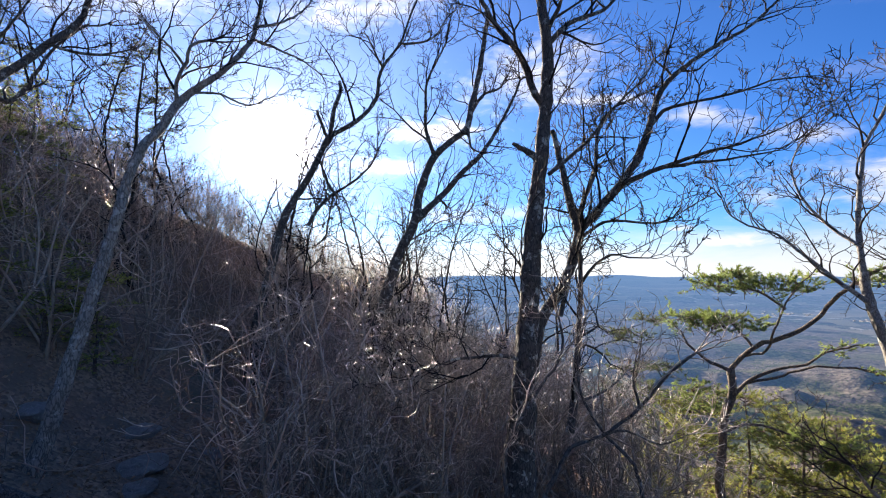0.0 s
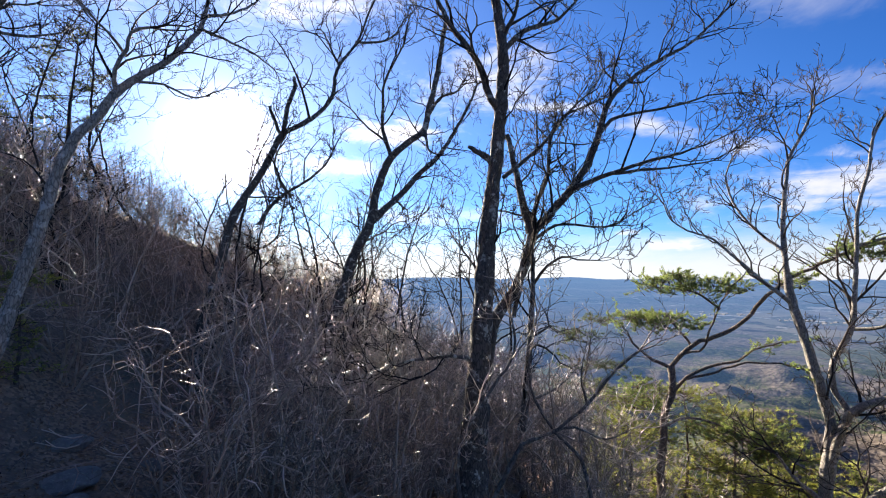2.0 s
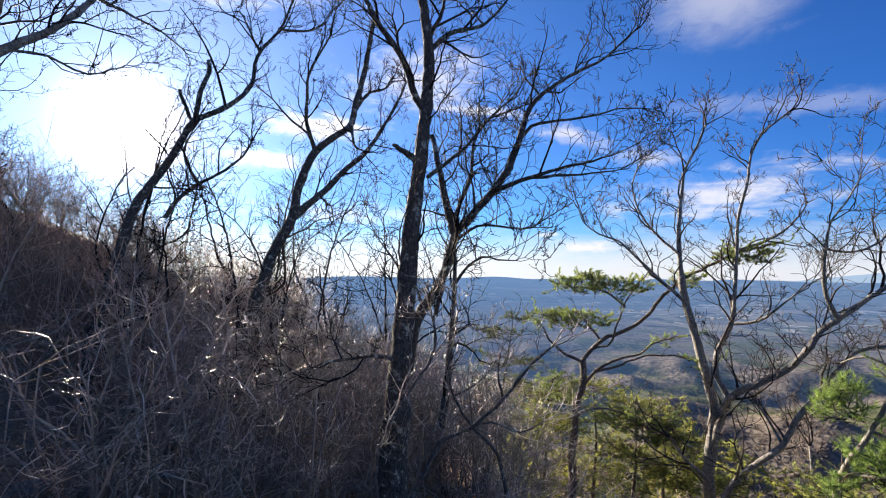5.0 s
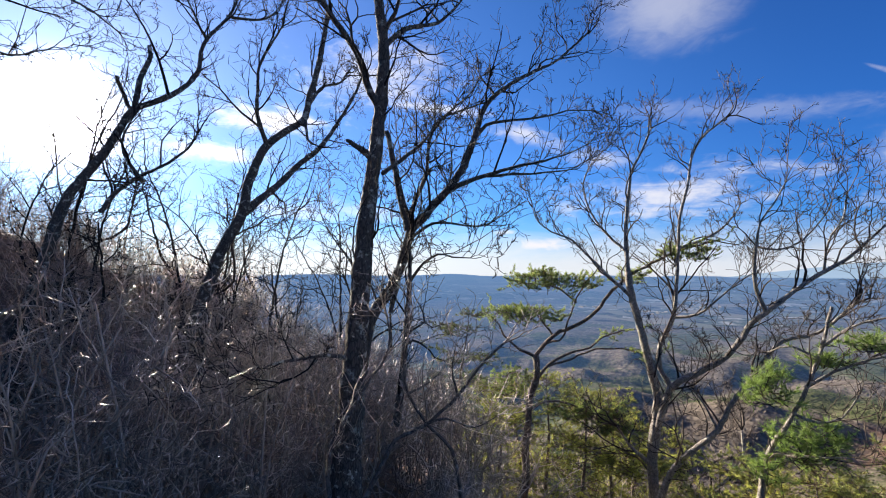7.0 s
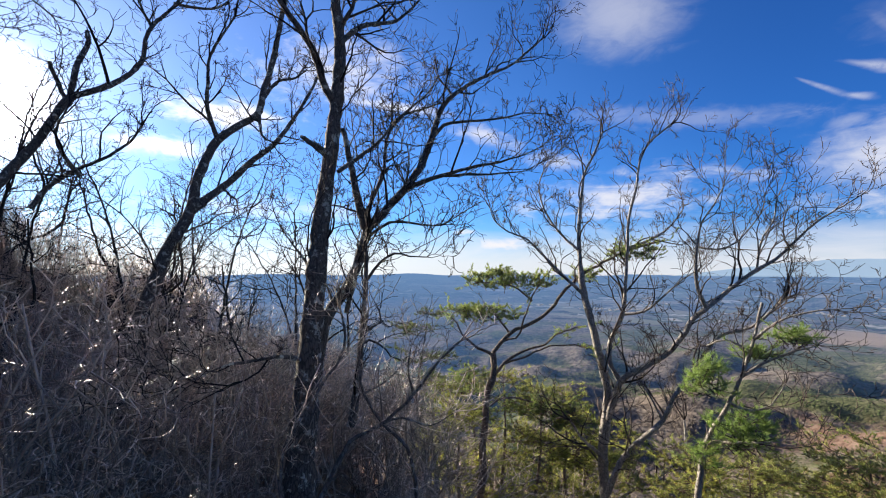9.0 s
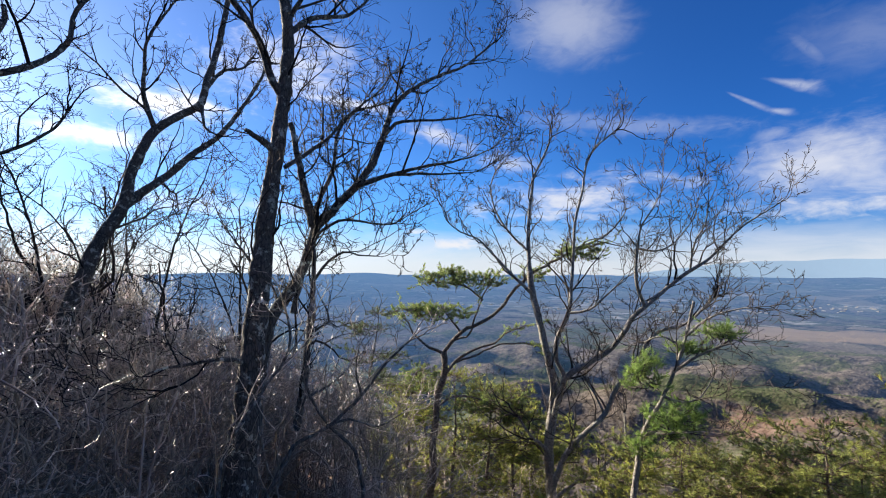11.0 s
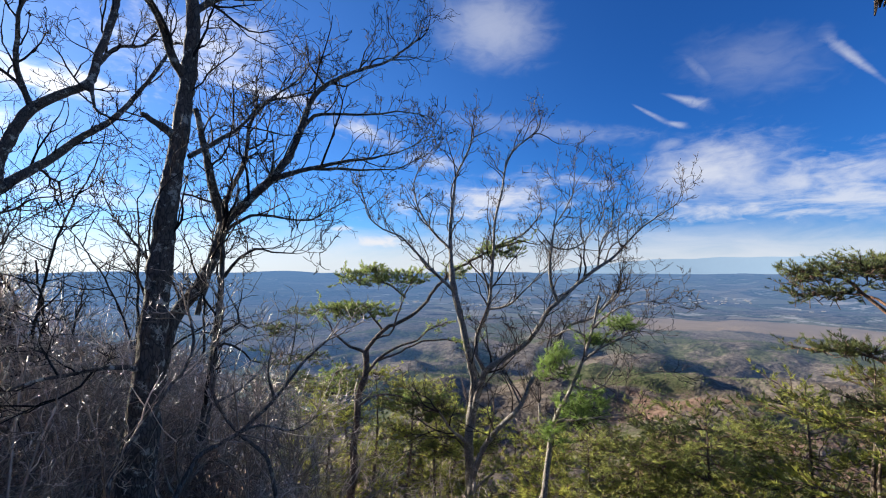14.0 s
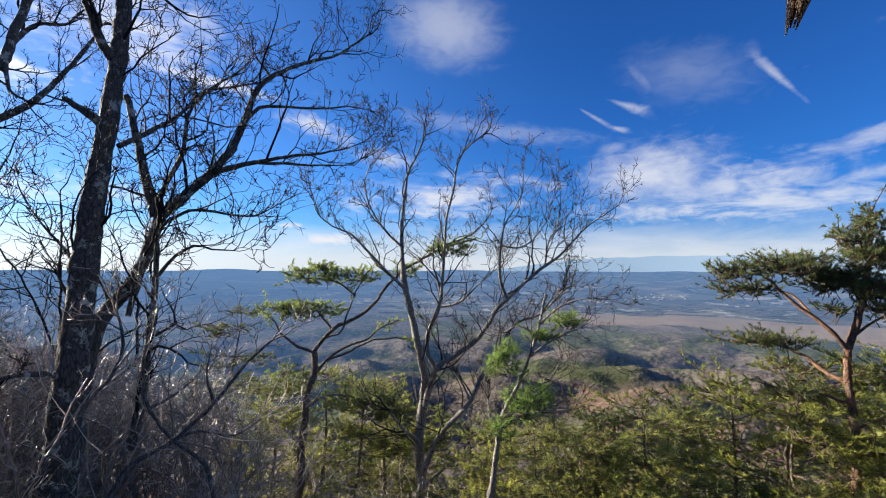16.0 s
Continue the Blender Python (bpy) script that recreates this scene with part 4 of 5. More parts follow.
flat_pine = Pine("pine_tree", "crooked flat-topped pine with dark cones", 8.77, 14.68, -30.9, PINE_BARK, PINE_TWIGS, 11, 1.2, 0.25, 2, category="pine tree").begin(NEEDLES_FLAT, 44, 0.13, 0.022)
flat_pine.limb("trunk", 0.167, 0.117, (-0.04, 0, -0.31), (0, 0, 0.87), (0.12, 0, 1.78), (0.11, 0, 2.77), (0.22, 0, 3.76), (0.27, 0, 4.65), (0.52, 0, 5.40), (0.51, 0, 6.24))
flat_pine.leafy_limb("branch", 0.075, 0.033, (0.51, 0, 6.24), (1.16, -0.07, 6.98), (2.03, -0.15, 7.43), (2.66, -0.22, 7.94), (2.91, -0.30, 8.33), (3.57, -0.37, 9.06), (4.48, -0.45, 9.65), (5.41, -0.52, 10.11), (6.40, -0.60, 10.34), count=14, spray=1.3, bare=0.6, flat=0.85, lush=1)
flat_pine.leafy_limb("branch", 0.064, 0.022, (0.51, 0, 6.16), (-0.26, 0.13, 6.53), (-0.78, 0.27, 7.09), (-1.05, 0.40, 7.61), count=14, spray=1.3, bare=0.6, flat=0.85, lush=1)
flat_pine.leafy_limb("branch", 0.064, 0.022, (0.35, 0, 5.03), (0.83, 0.06, 5.74), (1.54, 0.12, 6.24), (2.46, 0.18, 6.54), (2.86, 0.24, 6.92), (3.84, 0.30, 7.23), count=14, spray=1.3, bare=0.6, flat=0.85, lush=1)
flat_pine.leafy_limb("branch", 0.043, 0.021, (0.98, 0.10, 5.83), (1.68, -0.02, 6.10), (2.64, -0.15, 6.57), (3.70, -0.27, 6.57), (4.33, -0.40, 6.46), count=14, spray=1.3, bare=0.6, flat=0.85, lush=1)
flat_pine.leafy_limb("branch", 0.043, 0.021, (0.72, 0, 6.62), (1.45, -0.15, 6.93), (1.65, -0.30, 7.58), (1.95, -0.45, 8.43), (2.25, -0.60, 8.96), count=14, spray=1.3, bare=0.6, flat=0.85, lush=1)
flat_pine.leafy_limb("branch", 0.042, 0.023, (0.24, 0, 4.20), (0.85, 0.20, 4.50), (1.62, 0.40, 4.42), (2.75, 0.60, 3.89), (3.46, 0.80, 3.62), count=14, spray=1.3, bare=0.6, flat=0.85, lush=1)
flat_pine.leafy_limb("branch", 0.043, 0.022, (1.14, 0, 6.95), (0.71, 0.13, 7.54), (0.28, 0.25, 7.96), (-0.37, 0.38, 7.78), (-0.97, 0.50, 7.69), count=14, spray=1.3, bare=0.6, flat=0.85, lush=1)
flat_pine.leafy_limb("branch", 0.043, 0.022, (1.99, 0, 8.19), (1.34, 0.10, 8.72), (0.48, 0.20, 8.89), (-0.16, 0.30, 8.83), count=14, spray=1.3, bare=0.6, flat=0.85, lush=1)
flat_pine.pad(1.16, 0.00, 8.96, 1.98, 1.1, 0.32, 80)
flat_pine.pad(0.69, 0.00, 9.26, 0.75, 0.6, 0.17, 20)
flat_pine.pad(0.24, 0.10, 7.70, 1.72, 1.1, 0.30, 66)
flat_pine.pad(-0.36, 0.10, 7.87, 0.64, 0.6, 0.17, 16)
flat_pine.pad(5.53, -0.50, 10.00, 1.17, 0.7, 0.28, 36)
flat_pine.pad(3.89, -0.40, 9.17, 0.65, 0.5, 0.26, 14)
flat_pine.pad(2.30, 0.60, 4.12, 1.78, 0.9, 0.31, 50)
flat_pine.pad(-0.56, 0.60, 5.07, 0.92, 0.8, 0.52, 40)
flat_pine.pad(3.01, 0.80, 3.53, 1.01, 0.7, 0.27, 26)
flat_pine.finish()

red_pine = Pine("pine_tree", "tall pine with orange-red bark and layered boughs", 12.39, -0.07, -90.3, RED_BARK, PINE_TWIGS, 13, 0.9, 0.3, 2, category="pine tree").begin(NEEDLES_DARK, 30, 0.105, 0.015)
red_pine.limb("trunk", 0.109, 0.067, (-0.05, 0, -0.40), (0, 0, 3.22), (0, 0, 4.05), (0.01, 0, 5.16), (-0.03, 0, 5.90), (-0.08, 0, 6.46), (-0.06, 0, 6.96))
red_pine.leafy_limb("branch", 0.073, 0.023, (-0.06, 0, 6.96), (0.09, 0.05, 7.47), (0.17, 0.10, 7.85), (0.25, 0.15, 8.29), (0.31, 0.20, 8.92), (0.33, 0.25, 9.56), (0.38, 0.30, 9.78), count=14, spray=1.0, bare=0.6, flat=0.85, lush=1)
red_pine.leafy_limb("branch", 0.056, 0.018, (-0.06, 0, 7.00), (-0.15, -0.10, 7.08), (-0.43, -0.20, 7.45), (-0.77, -0.30, 7.75), (-1.12, -0.40, 8.14), (-1.37, -0.50, 8.41), (-1.84, -0.60, 8.50), count=14, spray=1.0, bare=0.6, flat=0.85, lush=1)
red_pine.leafy_limb("branch", 0.045, 0.020, (-0.08, 0, 6.29), (-0.37, 0.12, 6.39), (-0.68, 0.24, 6.65), (-1.06, 0.36, 6.82), (-1.66, 0.48, 6.84), (-2.18, 0.60, 6.80), count=14, spray=1.0, bare=0.6, flat=0.85, lush=1)
red_pine.leafy_limb("branch", 0.034, 0.011, (-0.07, 0, 5.91), (-0.55, -0.40, 6.07), (-1.12, -0.80, 6.13), count=14, spray=1.0, bare=0.6, flat=0.85, lush=1)
red_pine.leafy_limb("branch", 0.029, 0.014, (-0.56, -0.20, 7.56), (-0.93, 0, 8.00), (-1.55, 0.20, 8.09), (-2.25, 0.40, 8.03), count=14, spray=1.0, bare=0.6, flat=0.85, lush=1)
red_pine.leafy_limb("branch", 0.028, 0.013, (0.17, 0.10, 7.85), (-0.04, 0.33, 8.25), (-0.30, 0.57, 8.48), (-0.59, 0.80, 8.60), count=14, spray=1.0, bare=0.6, flat=0.85, lush=1)
red_pine.leafy_limb("branch", 0.028, 0.011, (0.29, 0.10, 8.82), (0.07, -0.20, 8.93), (-0.08, -0.50, 9.14), count=14, spray=1.0, bare=0.6, flat=0.85, lush=1)
red_pine.leafy_limb("branch", 0.028, 0.011, (-0.01, 0, 5.38), (0.39, 0.25, 5.63), (0.72, 0.50, 6.08), count=14, spray=1.0, bare=0.6, flat=0.85, lush=1)
red_pine.leafy_limb("branch", 0.028, 0.011, (0.07, 0, 7.26), (0.44, 0.25, 7.60), (0.84, 0.50, 7.83), count=14, spray=1.0, bare=0.6, flat=0.85, lush=1)
red_pine.leafy_limb("branch", 0.022, 0.012, (-0.01, 0, 5.05), (-0.37, 0.25, 5.08), (-0.85, 0.50, 4.86), count=14, spray=1.0, bare=0.6, flat=0.85, lush=1)
red_pine.pad(-0.89, -0.30, 8.62, 0.94, 0.7, 0.21, 70)
red_pine.pad(-1.86, -0.50, 8.50, 0.60, 0.5, 0.14, 30)
red_pine.pad(-1.89, 0.30, 8.05, 0.72, 0.5, 0.12, 26)
red_pine.pad(0.23, 0.20, 8.77, 0.47, 0.6, 0.29, 50)
red_pine.pad(0.31, 0.30, 9.45, 0.29, 0.4, 0.25, 24)
red_pine.pad(-0.00, -0.30, 9.15, 0.29, 0.4, 0.13, 16)
red_pine.pad(-1.56, 0.50, 6.91, 1.01, 0.5, 0.10, 44)
red_pine.pad(-0.48, 0.40, 8.24, 0.54, 0.6, 0.17, 34)
red_pine.pad(0.37, 0.30, 8.04, 0.34, 0.5, 0.16, 22)
red_pine.pad(-0.92, -0.60, 6.09, 0.46, 0.4, 0.09, 12)
red_pine.pad(-0.21, -0.00, 7.74, 0.27, 0.4, 0.10, 10)
red_pine.pad(0.50, 0.10, 8.90, 0.45, 0.5, 0.12, 30)
red_pine.pad(0.30, 0.20, 8.25, 0.50, 0.5, 0.11, 30)
red_pine.pad(-0.25, 0.10, 8.45, 0.50, 0.5, 0.11, 28)
red_pine.pad(0.58, 0.30, 7.75, 0.40, 0.5, 0.10, 22)
red_pine.finish()

switch = Tree("sapling_shrub", "arching slender bare saplings below the oak", 1.43, 6.9, -11.7, GREY_BARK, BRUSH_TWIGS, 21, 0.7, 0.8, 2, category="shrub")
switch.limb("stem", 0.039, 0.019, (0, 0, 1.13), (0.41, 0.03, 1.93), (0.57, 0.07, 2.10), (1.00, 0.10, 2.27), (1.50, 0.13, 2.69), (1.95, 0.17, 3.22), (2.30, 0.20, 3.50))
switch.limb("stem", 0.036, 0.018, (-0.43, -0.40, 1.37), (-0.48, -0.30, 1.87), (-0.39, -0.20, 2.25), (-0.01, -0.10, 2.87), (0.38, 0, 3.47), (0.34, 0.10, 4.01))
switch.limb("stem", 0.036, 0.014, (1.58, 0.10, 0.96), (1.41, 0.18, 1.82), (1.06, 0.26, 2.16), (0.71, 0.34, 2.70), (0.64, 0.42, 3.23), (0.77, 0.50, 3.96))
switch.limb("limb", 0.022, 0.010, (1.00, 0.10, 2.27), (1.32, 0.20, 2.31), (1.81, 0.30, 2.11), (2.23, 0.40, 2.25))
switch.limb("limb", 0.022, 0.008, (1.47, 0, 2.72), (1.35, -0.20, 3.16), (1.36, -0.40, 3.54))
switch.limb("limb", 0.023, 0.010, (0.70, 0.20, 2.73), (1.06, 0.35, 2.86), (1.37, 0.50, 3.10))
switch.finish()

pale_tree = Tree("oak_tree", "slanting bare tree with pale lichened trunk", -6.18, 7.03, 41.3, PALE_BARK, OAK_TWIGS, 15, 1.0, 1.1)
pale_tree.limb("trunk", 0.134, 0.076, (-0.19, 0.03, -0.30), (0.01, 0.06, 0.57), (0.21, 0.09, 1.41), (0.43, 0.12, 2.34), (0.63, 0.15, 3.23), (0.80, 0.18, 4.02), (0.97, 0.21, 4.84), (1.14, 0.24, 5.37), (1.46, 0.27, 5.86), (1.65, 0.30, 6.30))
pale_tree.limb("limb", 0.081, 0.034, (1.65, 0.30, 6.30), (1.95, 0.45, 6.71), (2.50, 0.60, 7.30), (3.03, 0.75, 8.07), (3.28, 0.90, 8.58), (3.45, 1.05, 9.31), (3.61, 1.20, 10.20))
pale_tree.limb("limb", 0.043, 0.027, (1.70, 0.30, 6.43), (1.65, 0.18, 6.74), (1.79, 0.05, 7.13), (1.82, -0.07, 7.41), (2.07, -0.20, 7.55))
pale_tree.limb("limb", 0.039, 0.016, (3.30, 1.00, 8.79), (3.93, 1.27, 9.23), (4.61, 1.53, 9.88), (5.19, 1.80, 10.75))
pale_tree.limb("limb", 0.039, 0.014, (3.29, 1.00, 8.50), (3.90, 0.80, 8.33), (4.30, 0.60, 8.18), (4.64, 0.40, 7.90))
pale_tree.limb("limb", 0.028, 0.014, (1.94, 0.40, 6.69), (2.56, 0.73, 6.93), (3.25, 1.07, 6.95), (4.01, 1.40, 7.53))
pale_tree.limb("limb", 0.028, 0.009, (1.83, 0.30, 7.10), (1.48, -0.07, 7.28), (1.16, -0.43, 7.33), (0.87, -0.80, 7.35))
pale_tree.finish()

snag = Tree("snag_tree", "half-dead bare tree with broken upper limbs", -6.7, 15.69, 23.1, OAK_BARK, OAK_TWIGS, 17, 1.5, 1.2, wiggle=0.42)
snag.limb("trunk", 0.212, 0.119, (-0.05, 0, -0.40), (0, 0, 1.04), (0.28, 0, 2.60), (0.68, 0, 4.41), (1.07, 0, 5.98), (1.85, 0, 7.40), (2.41, 0, 8.69), (2.64, 0, 9.07))
snag.limb("broken_limb", 0.065, 0.053, (2.51, 0, 8.96), (2.33, -0.10, 9.30), (2.16, -0.20, 9.62), (2.07, -0.30, 9.87))
snag.limb("broken_limb", 0.086, 0.067, (2.60, 0, 9.06), (2.72, 0.05, 10.02), (2.90, 0.10, 10.60), (3.01, 0.15, 10.98), (2.97, 0.20, 11.33))
snag.limb("limb", 0.097, 0.038, (2.64, 0, 9.07), (3.68, 0.11, 9.84), (4.43, 0.23, 10.82), (4.57, 0.34, 11.74), (4.84, 0.46, 12.43), (5.58, 0.57, 13.61), (6.08, 0.69, 15.03), (6.59, 0.80, 16.30))
snag.limb("limb", 0.059, 0.022, (4.80, 0.50, 12.30), (4.49, 0.23, 12.55), (4.00, -0.03, 13.26), (3.71, -0.30, 13.17))
snag.limb("limb", 0.060, 0.026, (5.49, 0.60, 13.56), (6.60, 0.83, 13.95), (7.37, 1.07, 14.54), (8.03, 1.30, 15.62))
snag.limb("limb", 0.085, 0.035, (1.86, 0.20, 5.60), (2.23, 0.32, 6.28), (2.82, 0.44, 6.89), (3.61, 0.56, 7.47), (4.33, 0.68, 8.20), (4.66, 0.80, 8.86))
snag.limb("limb", 0.065, 0.031, (2.90, 0, 6.71), (2.50, -0.20, 7.18), (2.26, -0.40, 7.76), (2.39, -0.60, 8.31))
snag.finish()

edge_oak = Tree("oak_tree", "bare oak slanting from the uphill thicket", -9.64, 7.28, 52.9, OAK_BARK, OAK_TWIGS, 19, 1.1, 1.2)
edge_oak.limb("trunk", 0.132, 0.064, (-0.06, 0, -0.40), (-0.01, 0, 0.24), (0.28, 0, 1.68), (0.80, 0, 3.04), (1.57, 0, 4.15), (1.90, 0, 4.57), (2.26, 0, 5.10), (2.72, 0, 5.75), (2.88, 0, 6.29), (2.99, 0, 6.92))
edge_oak.limb("limb", 0.049, 0.020, (1.35, 0, 3.84), (1.68, 0.12, 3.70), (1.94, 0.24, 4.04), (2.37, 0.36, 5.08), (2.86, 0.48, 5.84), (3.42, 0.60, 6.27))
edge_oak.limb("limb", 0.042, 0.017, (1.14, 0, 3.50), (1.37, -0.20, 4.52), (1.63, -0.40, 5.12), (1.90, -0.60, 5.74))
edge_oak.limb("limb", 0.042, 0.021, (2.26, 0, 5.10), (2.72, 0.20, 5.17), (3.28, 0.40, 5.39), (3.90, 0.60, 5.84))
edge_oak.finish()

# -- the thicket and the smaller pines: a few are built, the rest are copies of them --
def brush(name, label, tall, seed, mat, stems=4, depth=2, kids=2.2, thin=0.0085, group="winter thicket", category="shrub", girth=0.0040, start=0.012):
    rng = random.Random(seed)
    root = tagged(new(name), label, category, group)
    w = Wood()
    for s in range(stems):
        a = rng.uniform(0, 6.28)
        foot = Vector((0.35 * math.cos(a), 0.35 * math.sin(a), -0.3)) * rng.random() + Vector((0, 0, -0.2))
        way = Vector((rng.gauss(0, 0.34), rng.gauss(0, 0.34), 1)).normalized()
        long = tall * rng.uniform(0.75, 1.05)
        pts = [foot]
        for i in range(5):
            way = (way + gauss(rng) * 0.24 + UP * 0.08).normalized()
            pts.append(pts[-1] + way * long / 5)
        line = curve_through(pts, 0.3, rng, 0.02)
        n = len(line)
        stem = Wood()
        r = girth * tall * rng.uniform(0.6, 1.5)
        stem.tube(line, [r * (1 - 0.8 * i / n) + 0.005 for i in range(n)], 5)
        part("stem", stem, mat, root)
        for i in range(2, n):
            if rng.random() < 0.4 + 0.35 * i / n:
                d = (line[i] - line[i - 1]).normalized()
                out = Matrix.Rotation(rng.uniform(0.6, 1.5), 3, d.cross(gauss(rng)).normalized()) @ d
                grow(w, line[i], out, tall * rng.uniform(0.12, 0.27), start, depth - (1 if rng.random() < 0.45 else 0), rng, 0.08, 0.5, kids, thin, ends=2)
    part("crown", w, mat, root)
    return root


BARE = "bare grey sapling clump with many fine twigs"
RUDDY = "bare reddish-brown sapling clump with fine twigs"
kinds = [brush("bare_shrub", BARE, 5.0, 31, BRUSH_TWIGS), brush("bare_shrub", BARE, 4.2, 32, BRUSH_TWIGS, 5), brush("bare_shrub", RUDDY, 5.4, 33, BRUSH_RED, 4),
         brush("bare_shrub", BARE, 3.4, 34, BRUSH_TWIGS, 6), brush("bare_shrub", RUDDY, 6.4, 35, BRUSH_RED, 3)]


def plant(thing, x, y, rng, size, used, tilt=4.0):
    """Sets the model itself the first time, and a copy of it after that."""
    m = pose(x, y, height(x, y), rng.uniform(-tilt, tilt), rng.uniform(-tilt, tilt), rng.uniform(0, 360)) @ Matrix.Scale(size, 4)
    if thing in used:
        ob = copy_thing(thing, Matrix.Identity(4))
        ob.matrix_basis = m
        return ob
    used.add(thing)
    thing.matrix_basis = m
    return thing


rng, used = random.Random(77), set()


TALL = (5.0, 4.2, 5.4, 3.4, 6.4)


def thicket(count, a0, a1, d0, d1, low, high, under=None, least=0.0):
    """Bare shrubs strewn between two bearings and two distances, sized to fit the camera's view. Their tops stay low to
    high degrees under its skyline, or, with under, under a sight line that dips so many degrees; least is the height
    that each has at any rate."""
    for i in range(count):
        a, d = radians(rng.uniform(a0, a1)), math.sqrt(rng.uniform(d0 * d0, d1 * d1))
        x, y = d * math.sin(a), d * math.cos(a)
        # kept open so that the camera sees the oak and the gully floor
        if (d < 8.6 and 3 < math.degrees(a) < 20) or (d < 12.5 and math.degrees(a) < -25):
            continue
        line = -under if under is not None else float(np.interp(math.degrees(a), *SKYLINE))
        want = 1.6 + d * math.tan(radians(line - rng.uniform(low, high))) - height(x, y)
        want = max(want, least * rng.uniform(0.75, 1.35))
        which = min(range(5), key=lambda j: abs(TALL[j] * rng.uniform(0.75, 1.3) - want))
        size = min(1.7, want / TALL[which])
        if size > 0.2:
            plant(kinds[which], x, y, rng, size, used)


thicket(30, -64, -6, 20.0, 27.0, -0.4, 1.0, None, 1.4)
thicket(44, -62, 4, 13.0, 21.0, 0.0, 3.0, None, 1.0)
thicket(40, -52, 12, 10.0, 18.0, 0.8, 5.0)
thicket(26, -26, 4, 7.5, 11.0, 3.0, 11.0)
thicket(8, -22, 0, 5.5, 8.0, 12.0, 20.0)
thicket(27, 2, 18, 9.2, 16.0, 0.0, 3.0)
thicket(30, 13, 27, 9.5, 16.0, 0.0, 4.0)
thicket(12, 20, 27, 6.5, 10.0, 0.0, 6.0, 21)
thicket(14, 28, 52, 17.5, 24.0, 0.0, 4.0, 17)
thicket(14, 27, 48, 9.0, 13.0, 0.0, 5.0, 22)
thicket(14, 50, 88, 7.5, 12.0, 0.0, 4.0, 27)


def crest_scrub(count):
    """Low twiggy scrub that closes the crest of the flank, sized to the skyline in the camera's view, far too much to
    count.
    """
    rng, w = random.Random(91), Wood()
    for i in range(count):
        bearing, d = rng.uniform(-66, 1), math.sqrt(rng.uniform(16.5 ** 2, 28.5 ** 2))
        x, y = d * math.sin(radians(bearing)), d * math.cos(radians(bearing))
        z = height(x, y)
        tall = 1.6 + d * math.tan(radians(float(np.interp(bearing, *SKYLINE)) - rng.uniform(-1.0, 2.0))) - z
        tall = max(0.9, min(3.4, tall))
        for c in range(5):
            foot = Vector((x + rng.gauss(0, 0.35), y + rng.gauss(0, 0.35), z - 0.15))
            way = Vector((rng.gauss(0, 0.25), rng.gauss(0, 0.25), 1)).normalized()
            grow(w, foot, way, tall * rng.uniform(0.7, 1.1), 0.014, 1, rng, 0.05, 0.4, 3.6, 0.009, ends=1)
    ob = new("crest_scrub", w.mesh("crest_scrub", BRUSH_RED))
    tagged(ob, "dense reddish-brown leafless scrub along the crest", "scrub", kind="stuff")


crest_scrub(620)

woodland = [brush("bare_tree", "slim bare forest tree with a fine twiggy crown", 9.0, 51, OAK_TWIGS, 1, 3, 3.3, 0.011, "trees of the wooded flank", "tree", 0.0062, 0.024),
            brush("bare_tree", "forked bare forest tree on the wooded flank", 10.0, 52, OAK_TWIGS, 2, 3, 2.8, 0.011, "trees of the wooded flank", "tree", 0.0055, 0.022)]
for kind, x, y, size in ((0, 0.9, 17.0, 1.0), (1, -1.0, 24.0, 0.8), (0, -4.5, 22.0, 0.85), (1, -8.0, 24.0, 0.85), (0, -11.0, 20.0, 0.8), (1, -13.0, 17.0, 0.8), (0, -15.0, 21.0, 0.9), (1, -17.5, 16.0, 0.9),
                         (0, -12.5, 26.0, 0.9), (1, -19.0, 20.0, 0.9), (0, 2.4, 21.0, 0.7), (1, -14.5, 12.0, 0.8), (0, -2.5, 30.0, 0.8), (1, -8.0, 31.0, 0.9),
                         (0, -7.5, 16.5, 0.85), (1, -5.6, 18.5, 0.85), (0, -9.2, 18.0, 0.9), (1, -6.6, 20.0, 0.95), (0, -2.8, 20.5, 0.8), (1, -10.4, 14.8, 0.8), (0, -8.4, 20.5, 1.0), (1, -11.5, 18.0, 0.9), (0, -4.4, 25.0, 0.95),
                         (1, -3.4, 18.6, 0.95), (0, -2.6, 19.4, 1.0), (1, -1.6, 20.5, 0.95), (0, -3.9, 21.5, 1.1), (0, -1.2, 17.6, 0.95), (1, 2.1, 16.2, 0.85), (0, -0.3, 15.6, 0.85), (1, 0.2, 19.0, 0.95)):
    plant(woodland[kind], x, y, rng, size, used)

# pines on the slope below
YELLOW = "young pine with sunlit yellow-green needles"
DEEP = "bushy dark green pine below the slope"
pines = [wild_pine("pine_tree", YELLOW, 6.0, 41, NEEDLES, reach=1.9, width=0.015, count=15), wild_pine("pine_tree", DEEP, 7.0, 42, NEEDLES_MID, reach=2.1, rows=11),
         wild_pine("pine_tree", YELLOW, 5.0, 43, NEEDLES, reach=1.7, rows=9), wild_pine("pine_tree", "slim dark pine on the wooded flank", 8.0, 44, NEEDLES_DARK, reach=1.6, rows=12, count=12)]
PINE_TALL = (6.0, 7.0, 5.0, 8.0)
